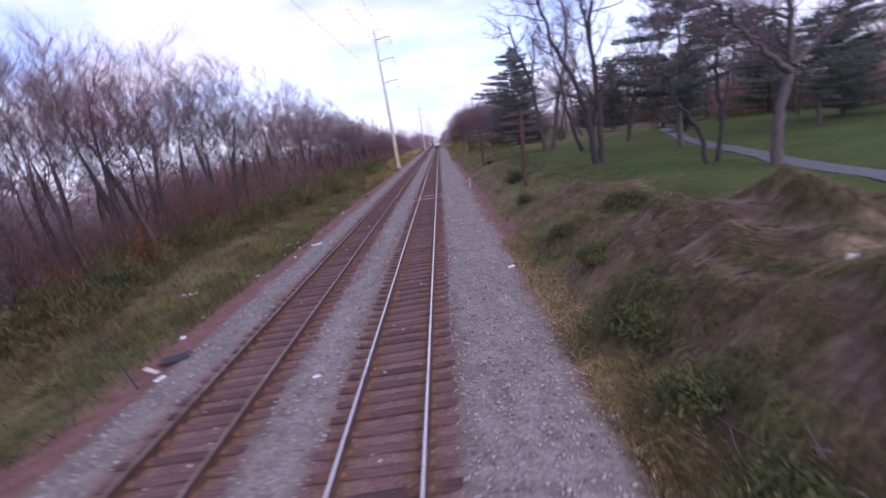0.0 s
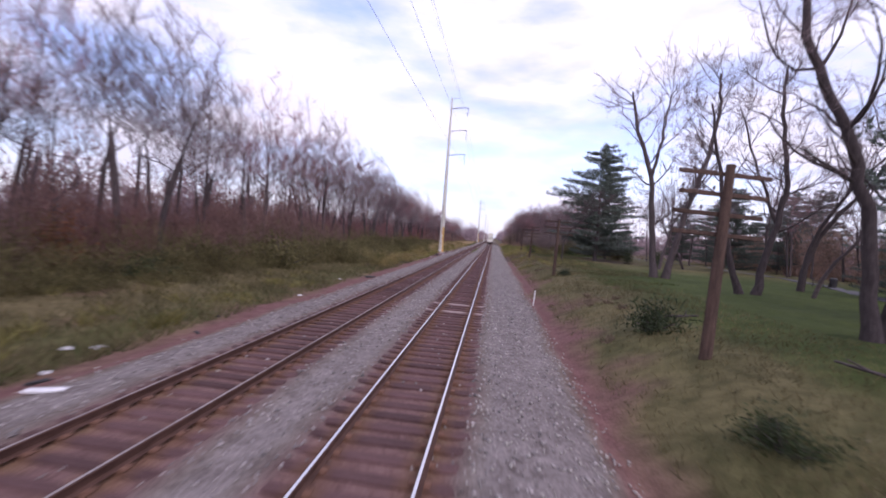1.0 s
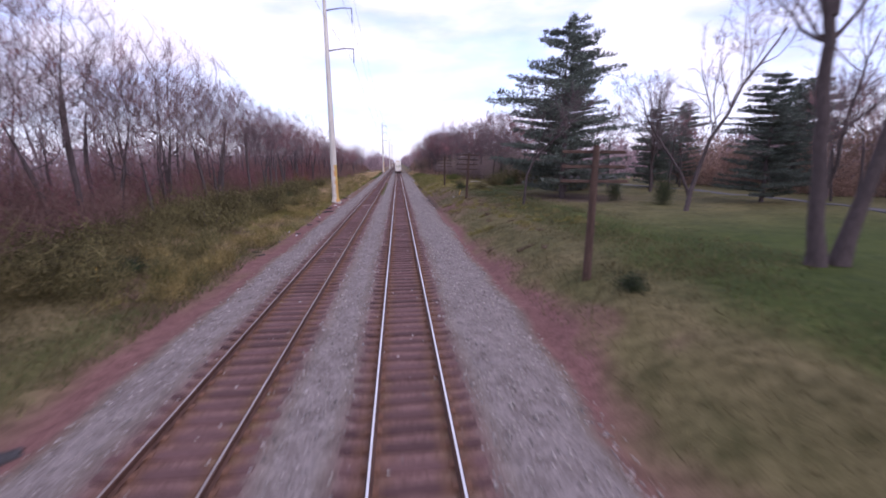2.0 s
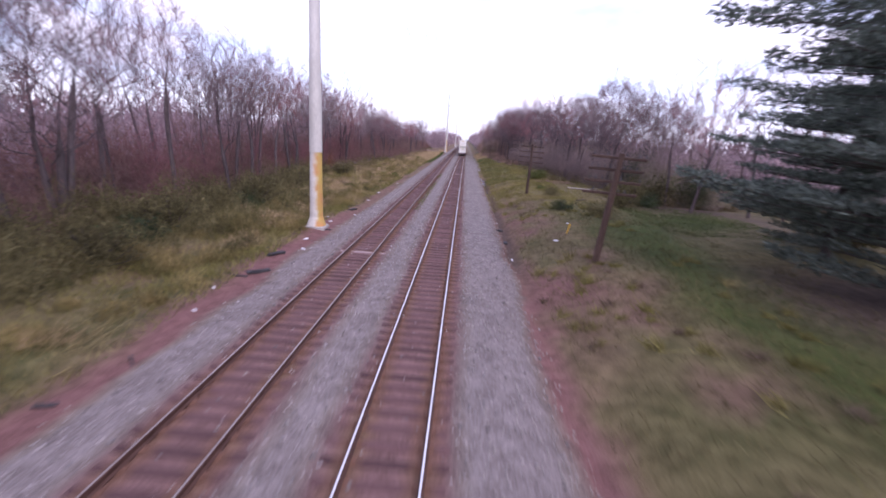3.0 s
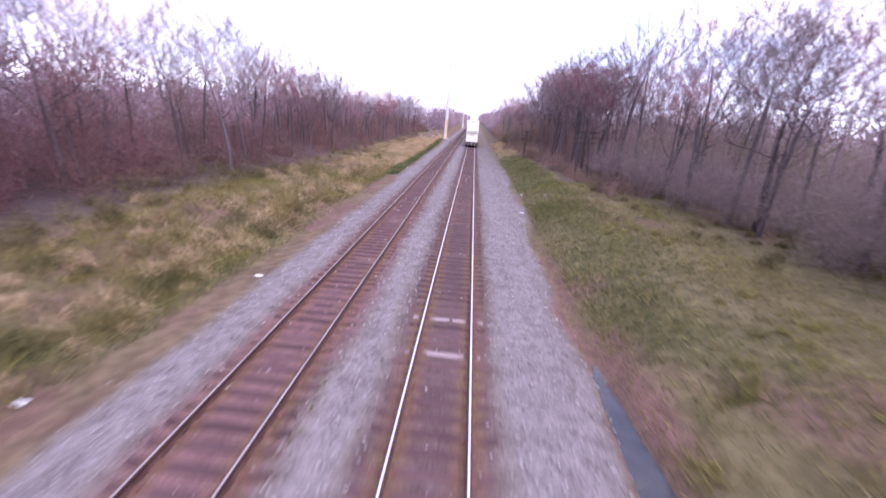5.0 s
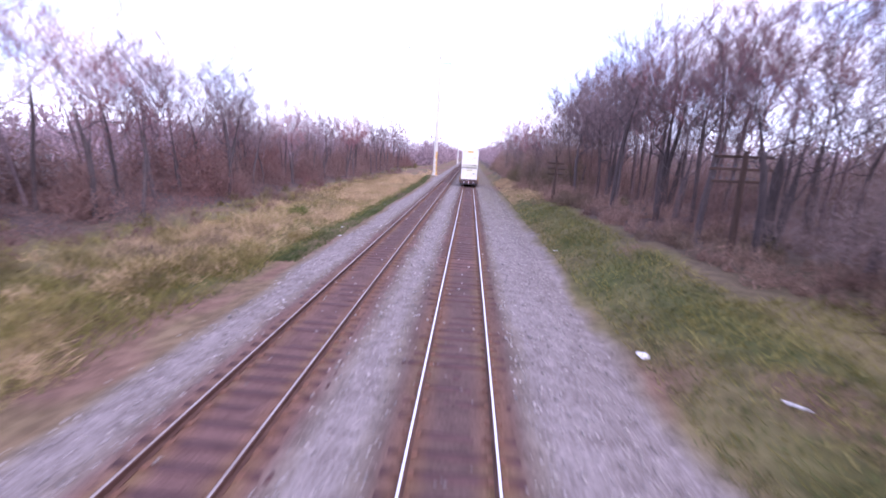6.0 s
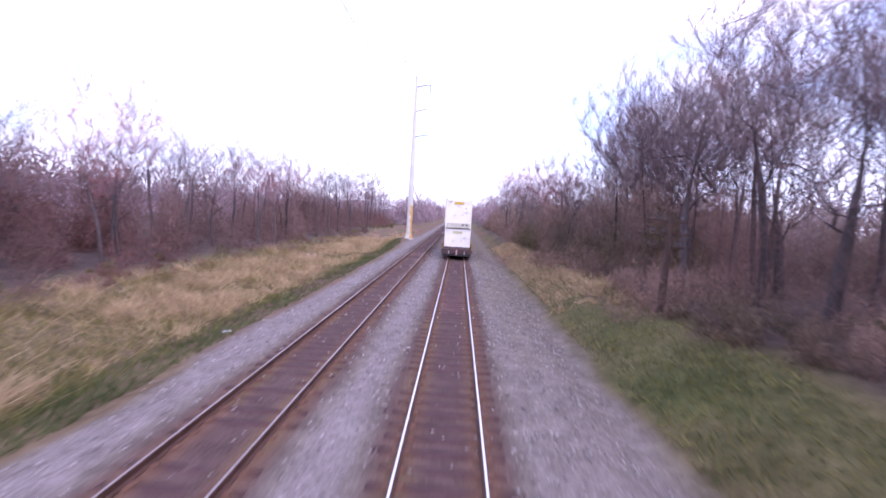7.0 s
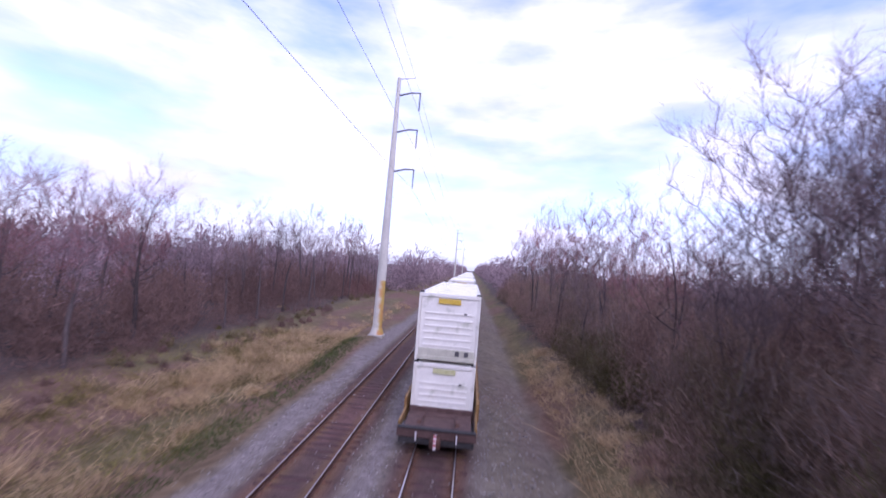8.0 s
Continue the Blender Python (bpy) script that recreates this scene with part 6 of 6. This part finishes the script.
# ---- the container train on the right-hand track ----
def container(height, mat_panel, label, length=16.1):
    ob = empty("container", Matrix(), label, "container", "stacked white containers")
    hw = 1.295
    bm = bmesh.new()
    box(bm, -hw + 0.05, hw - 0.05, 0.1, length - 0.05, 0.1, height - 0.05)
    for k in range(40):
        y = 0.45 + k * (length - 0.9) / 39
        for s in (-1, 1):
            box(bm, s * (hw - 0.045) - 0.02, s * (hw - 0.045) + 0.02, y - 0.09, y + 0.09, 0.2, height - 0.2)
    part("body", bm, M["white"], ob)
    bm = bmesh.new()
    for k in range(22):
        y = 0.5 + k * (length - 1.0) / 21
        box(bm, -hw + 0.12, hw - 0.12, y - 0.16, y + 0.16, height - 0.055, height - 0.03)
    part("roof_ribs", bm, M["white"], ob)
    for s in (-1, 1):
        for y in (0.07, length - 0.07):
            bm = bmesh.new()
            box(bm, s * hw - 0.09 * (s > 0), s * hw + 0.09 * (s < 0), y - 0.07, y + 0.07, 0, height, 0.012)
            part("corner_post", bm, M["white"], ob)
        for z in (0.07, height - 0.07):
            bm = bmesh.new()
            box(bm, s * hw - 0.08 * (s > 0), s * hw + 0.08 * (s < 0), 0.14, length - 0.14, z - 0.07, z + 0.07, 0.01)
            part("side_rail", bm, M["white"], ob)
    for z in (0.15, height - 0.08):
        bm = bmesh.new()
        box(bm, -hw + 0.09, hw - 0.09, 0.0, 0.12, z - 0.08, z + 0.08, 0.012)
        part("end_rail", bm, M["white" if z > 1 else "grime"], ob, "" if z > 1 else "grimy lower end rail")
    bm = bmesh.new()
    box(bm, -hw + 0.1, hw - 0.1, 0.05, 0.1, 0.18, height - 0.17, 0.01)
    wall = part("end_wall", bm, M["white"], ob)
    ribs = 6 if height > 2.6 else 5
    for k in range(ribs):
        z = 0.68 + k * (height - 1.5) / (ribs - 1)
        bm = bmesh.new()
        box(bm, -hw + 0.3, hw - 0.3, 0.02, 0.052, z - 0.045, z + 0.045, 0.014)
        part("rib", bm, M["white"], wall)
    bm = bmesh.new()
    box(bm, -hw + 0.14, hw - 0.14, 0.03, 0.052, 0.2, 0.54, 0.006)
    part("kick_plate", bm, M["grime"], wall, "grimy cream plate along the foot")
    for s in (-1, 1):
        for y in (0.1, length - 0.1):
            bm = bmesh.new()
            box(bm, s * (hw - 0.1) - 0.09, s * (hw - 0.1) + 0.09, y - 0.09, y + 0.09, height - 0.004, height + 0.07)
            part("stacking_cone", bm, M["black"], ob)
    bm = bmesh.new()
    box(bm, -0.47, 0.47, -0.012, 0.006, height - 0.42, height - 0.2, 0.004)
    part("panel", bm, mat_panel, ob, "yellow end panel")
    for x0 in (0.38, 0.76):
        bm = bmesh.new()
        box(bm, x0, x0 + 0.17, -0.006, 0.012, 0.3, 0.5)
        part("placard", bm, M["asphalt"], ob, "small grey placard")
    bm = bmesh.new()
    box(bm, 0.64, 0.76, -0.01, 0.012, height - 0.82, height - 0.76)
    part("mark", bm, M["black"], ob)
    return ob


def wagon():
    """A well wagon: end platforms on bogies, and low side sills between them."""
    ob = empty("well_wagon", Matrix(), "rust-brown well wagon with ochre side sills", "freight wagon", "container train")
    L = 21.6
    for y0, d in ((0.0, 1), (L, -1)):
        def yy(a):
            return y0 + d * a

        def span(a, b):
            return min(yy(a), yy(b)), max(yy(a), yy(b))
        bm = bmesh.new()
        box(bm, -1.45, 1.45, *span(0.0, 0.28), 0.5, 0.8, 0.02)
        part("end_sill", bm, M["wagon"], ob)
        bm = bmesh.new()
        box(bm, -1.25, 1.25, *span(0.28, 2.15), 0.7, 0.78, 0.01)
        box(bm, -0.3, 0.3, *span(0.3, 2.15), 0.45, 0.72)
        for s in (-0.6, 0.6):
            box(bm, s - 0.02, s + 0.02, *span(0.3, 2.1), 0.775, 0.83)
        deck = part("deck", bm, M["wagon"], ob)
        # black block added to darken the space below the deck
        bm = bmesh.new()
        box(bm, -1.38, 1.38, *span(0.06, 2.1), 0.24, 0.5, 0.03)
        part("dark_underside", bm, M["black"], ob)
        bm = bmesh.new()
        box(bm, -1.43, 1.43, *span(-0.05, 0.2), 0.8, 0.86, 0.01)
        part("step_grating", bm, M["black"], ob)
        bm = bmesh.new()
        box(bm, -1.3, 1.3, *span(2.12, 2.2), 0.4, 0.95, 0.015)
        part("bulkhead", bm, M["wagon"], ob)
        bm = bmesh.new()
        rod(bm, (-0.6, yy(1.0), 0.96), (0.6, yy(1.0), 0.96), 0.02, sides=6)
        for s in (-0.6, 0.6):
            rod(bm, (s, yy(1.0), 0.77), (s, yy(1.0), 0.96), 0.02, sides=6)
        part("hand_rail", bm, M["wagon"], deck)
        bm = bmesh.new()
        box(bm, -0.16, 0.16, *span(-0.5, 0.1), 0.42, 0.66, 0.04)
        box(bm, -0.2, 0.2, *span(-0.62, -0.4), 0.38, 0.7, 0.06)
        part("coupler", bm, M["rust"], ob)
        for s in (-1, 1):
            bm = bmesh.new()
            box(bm, s * 0.98 - 0.05, s * 0.98 + 0.05, *span(0.5, 2.9), 0.36, 0.62, 0.03)
            part("bogie_frame", bm, M["black"], ob)
            bm = bmesh.new()
            rod(bm, (s * 0.74, yy(-0.04), 0.42), (s * 0.74, yy(-0.04), 0.72), 0.03, sides=6)
            part("air_hose", bm, M["litter"], ob, "white end fitting")
            for a in (0.85, 2.55):
                bm = bmesh.new()
                rod(bm, (s * 0.69, yy(a), 0.42), (s * 0.81, yy(a), 0.42), 0.42, 0.42, 22)
                rod(bm, (s * 0.66, yy(a), 0.42), (s * 0.7, yy(a), 0.42), 0.45, 0.44, 22)
                part("wheel", bm, M["rust"], ob)
        for a in (0.85, 2.55):
            bm = bmesh.new()
            rod(bm, (-0.7, yy(a), 0.42), (0.7, yy(a), 0.42), 0.08, sides=8)
            part("axle", bm, M["rust"], ob)
    for s in (-1, 1):
        bm = bmesh.new()
        box(bm, s * 1.47 - 0.05, s * 1.47 + 0.05, 2.0, L - 2.0, 0.35, 1.3, 0.02)
        for k in range(16):
            y = 2.6 + k * (L - 5.2) / 15
            box(bm, s * 1.53 - 0.04, s * 1.53 + 0.04, y - 0.05, y + 0.05, 0.4, 1.27)
        for y0, y1 in ((0.28, 2.0), (L - 2.0, L - 0.28)):
            box(bm, s * 1.43 - 0.04, s * 1.43 + 0.04, y0, y1, 0.62, 0.95, 0.02)
        part("side_sill", bm, M["sill"], ob, "ochre side sill")
    bm = bmesh.new()
    box(bm, -1.42, 1.42, 2.2, L - 2.2, 0.12, 0.2)
    part("well_floor", bm, M["wagon"], ob)
    return ob


TRAIN_END = 239.55
car = wagon()
car.location = (0, TRAIN_END, 0)
low_box = container(2.5, M["panel_faded"], "white container with a faded panel, low in a well wagon")
low_box.location = (0, TRAIN_END + 2.27, 0.2)
top_box = container(2.85, M["panel"], "white container with a yellow panel, stacked on another")
top_box.location = (0, TRAIN_END + 2.27, 2.765)
for k in range(1, 7):
    y = TRAIN_END + k * 22.6
    copy_thing(car, Matrix.Translation((0, y, 0)))
    copy_thing(low_box, Matrix.Translation((0, y + 2.27, 0.2)))
    copy_thing(top_box, Matrix.Translation((0, y + 2.27, 2.765)))
bm = bmesh.new()
box(bm, -0.05, 0.05, TRAIN_END - 0.7, TRAIN_END - 0.62, 0.4, 0.9, 0.01)
marker = part("end_marker", bm, M["litter"])
tagged(marker, "red and white end-of-train marker on the coupler", "train marker")
for k in range(3):
    bm = bmesh.new()
    box(bm, -0.055, 0.055, TRAIN_END - 0.712, TRAIN_END - 0.7, 0.54 + k * 0.15, 0.6 + k * 0.15)
    part("stripe", bm, M["red"], marker)


# ---- litter, stakes and scrap along the line ----
def scrap(name, x, y, size, mat, label, category, turn=0, tilt=0, group="", lift=0.0):
    """A crumpled flat piece lying on the ground."""
    rng = random.Random(int(x * 31 + y * 17))
    bm = bmesh.new()
    box(bm, -size[0] / 2, size[0] / 2, -size[1] / 2, size[1] / 2, 0, size[2])
    bmesh.ops.subdivide_edges(bm, edges=bm.edges, cuts=2, use_grid_fill=True)
    for v in bm.verts:
        v.co += Vector((rng.uniform(-1, 1) * size[0] * 0.08, rng.uniform(-1, 1) * size[1] * 0.08, rng.uniform(0, 1) * max(size[2], 0.03) * 0.5))
    ob = part(name, bm, M[mat])
    ob.matrix_basis = pose(x, y, at_ground(x, y) + lift, tilt, 0, turn)
    return tagged(ob, label, category, group)


def stake(x, y, height, mat, label, lean=0, head=None):
    ob = empty("marker_stake", pose(x, y, at_ground(x, y, 0.05), 0, lean, 10), label, "marker stake")
    bm = bmesh.new()
    box(bm, -0.035, 0.035, -0.035, 0.035, -0.2, height, 0.008)
    part("post", bm, M[mat], ob)
    if head:
        bm = bmesh.new()
        box(bm, -0.05, 0.05, -0.045, 0.045, height * 0.72, height + 0.05, 0.015)
        part("cap", bm, M[head], ob, "yellow cap")


stake(4.3, 46.6, 1.0, "litter", "pale wooden marker stake leaning beside the ballast", 4)
stake(-14.2, 65.0, 0.8, "yellow", "small yellow marker post in rough grass")
stake(8.1, 102.6, 0.75, "yellow", "yellow marker post leaning in rough grass", 14)
LITTER = "pale crumpled litter on the railway verge"
LITTER_NEAR = [(-11.7, 20.3, 1.0, 0.25, 5), (-10.0, 29.8, 0.5, 0.3, 40), (-9.5, 30.3, 0.5, 0.35, 80), (-6.9, 26.6, 0.9, 0.25, 20), (3.9, 16.8, 0.5, 0.2, 30), (-7.2, 11.1, 0.4, 0.25, 60), (-8.6, 14.5, 0.25, 0.2, 10), (-9.0, 16.6, 0.3, 0.15, 0), (-2.1, 9.5, 0.25, 0.1, 20), (4.3, 7.1, 0.18, 0.14, 0), (4.4, 6.2, 0.25, 0.16, 30), (9.6, 8.2, 0.5, 0.2, 40)]
LITTER_MID = [(7.2, 101.2, 0.45, 0.3, 20), (9.0, 106.2, 0.4, 0.25, 70), (4.5, 100.6, 0.2, 0.4, 0), (4.3, 111.5, 0.2, 0.12, 0), (-8.3, 105.0, 0.35, 0.2, 10), (-8.1, 99.5, 0.5, 0.2, 60), (-8.4, 118.0, 0.4, 0.25, 20), (-8.6, 124.0, 0.5, 0.3, 70), (-8.0, 134.5, 0.4, 0.15, 0), (-1.2, 143.4, 0.5, 0.14, 30), (5.0, 127.5, 0.3, 0.2, 20)]
LITTER_FAR = [(5.25, 182.6, 0.5, 0.45, 10), (4.6, 176.0, 0.4, 0.2, 0), (6.9, 179.3, 0.6, 0.06, 140), (-7.7, 196.6, 0.35, 0.14, 30), (-8.5, 200.0, 0.5, 0.08, 70), (5.4, 196.2, 0.4, 0.22, 0), (-9.0, 150.0, 0.4, 0.2, 0), (-7.6, 158.0, 0.4, 0.2, 0), (-8.2, 214.0, 0.4, 0.25, 30)]
for x, y, w, d, turn in LITTER_NEAR + LITTER_MID + LITTER_FAR:
    scrap("litter", x, y, (w * 0.72, d * 0.72, 0.04), "litter", LITTER, "litter", turn, 0, "litter along the line", 0.0)
strewn = random.Random(31)
for k in range(26):
    y = strewn.uniform(70, 112) if k < 17 else strewn.uniform(20, 60)
    dark = strewn.random() < 0.5
    scrap("charred_scrap" if dark else "litter", strewn.uniform(-9.4, -7.3), y, (strewn.uniform(0.15, 0.7 if dark else 0.22), strewn.uniform(0.05, 0.14), 0.05), "black" if dark else "litter",
          "dark scrap of old timber on the ballast edge" if dark else LITTER, "scrap" if dark else "litter", strewn.uniform(0, 180))
scrap("plank", -8.0, 12.0, (1.3, 0.14, 0.04), "plank", "bleached broken plank on bare earth", "plank", 150)
scrap("charred_scrap", -7.5, 12.3, (0.8, 0.45, 0.12), "black", "black charred scrap lying on bare earth", "scrap", 20)
for x, y, w, turn in [(-8.4, 96.0, 0.9, 60), (-8.0, 93.2, 1.0, 40), (-8.2, 111.0, 0.8, 70), (4.2, 108.0, 0.6, 20), (4.4, 104.5, 0.5, 80), (-7.8, 52.0, 0.8, 30), (4.5, 134.0, 0.7, 90), (4.6, 131.0, 0.6, 60)]:
    scrap("charred_scrap", x, y, (w, 0.3, 0.1), "black", "dark scrap of old timber on the ballast edge", "scrap", turn)
for x, y, length, turn, mat in [(8.5, 26.5, 2.6, 70, "bark"), (13.0, 118.0, 1.3, 20, "bark"), (16.1, 128.1, 4.4, -27, "plank"), (9.5, 38.0, 1.6, 20, "bark"), (10.5, 30.0, 2.0, 110, "bark"), (19.0, 117.0, 4.0, 95, "bark"), (17.0, 121.0, 3.5, 80, "bark")]:
    bm = bmesh.new()
    rod(bm, (-length / 2, 0, 0.06), (length / 2, 0, 0.12), 0.06, 0.03, 7)
    rod(bm, (length * 0.1, 0, 0.08), (length * 0.28, 0.3, 0.3), 0.035, 0.015, 5)
    ob = part("fallen_branch", bm, M[mat])
    ob.matrix_basis = pose(x, y, at_ground(x, y), 0, 0, turn)
    tagged(ob, "fallen broken branch lying in rough grass", "branch", "fallen branches")


def bent_post():
    bm = bmesh.new()
    rod(bm, (0, 0, -0.2), (-0.35, 0.1, 0.75), 0.025, 0.02, 6)
    rod(bm, (-0.35, 0.1, 0.75), (-0.8, 0.2, 1.55), 0.02, 0.012, 6)
    ob = part("iron_rod", bm, M["black"])
    ob.matrix_basis = pose(-7.8, 11.0, at_ground(-7.8, 11.0))
    tagged(ob, "thin black iron rod leaning out of the earth", "rod")


def puddle():
    """Standing water in the hollow at the foot of the ballast; the ground cuts its edge."""
    bm = bmesh.new()
    ring = [bm.verts.new((1.0 * math.cos(q * math.pi / 14) * (1 + 0.12 * math.sin(q * 1.9)), 6.2 * math.sin(q * math.pi / 14), 0)) for q in range(28)]
    bm.faces.new(ring)
    ob = part("puddle", bm, M["water"])
    ob.matrix_basis = pose(POOL[0], POOL[1], at_ground(*POOL) + 0.16)
    tagged(ob, "long grey puddle reflecting the sky beside the ballast", "water", kind="structure")


bent_post()
puddle()


def bench(x, y, turn):
    ob = empty("bench", pose(x, y, at_ground(x, y), 0, 0, turn), "dark park bench beside the path", "bench")
    for k in range(4):
        bm = bmesh.new()
        box(bm, -0.9, 0.9, -0.25 + k * 0.13, -0.14 + k * 0.13, 0.43, 0.47, 0.008)
        part("seat_slat", bm, M["timber"], ob)
    for k in range(3):
        bm = bmesh.new()
        box(bm, -0.9, 0.9, 0.27, 0.31, 0.55 + k * 0.13, 0.65 + k * 0.13, 0.008)
        part("back_slat", bm, M["timber"], ob)
    for s in (-0.75, 0.75):
        for a in (-0.22, 0.26):
            bm = bmesh.new()
            box(bm, s - 0.03, s + 0.03, a - 0.03, a + 0.03, -0.05, 0.45 if a < 0 else 0.92)
            part("leg", bm, M["black"], ob)


def bin_can(x, y):
    ob = empty("litter_bin", pose(x, y, at_ground(x, y)), "dark round litter bin on the park lawn", "litter bin")
    bm = bmesh.new()
    rod(bm, (0, 0, 0), (0, 0, 0.85), 0.27, 0.31, 14)
    part("drum", bm, M["black"], ob)
    bm = bmesh.new()
    rod(bm, (0, 0, 0.85), (0, 0, 1.0), 0.33, 0.16, 14)
    part("lid", bm, M["black"], ob)


bench(33.2, 64.6, 25)
bin_can(34.4, 64.8)
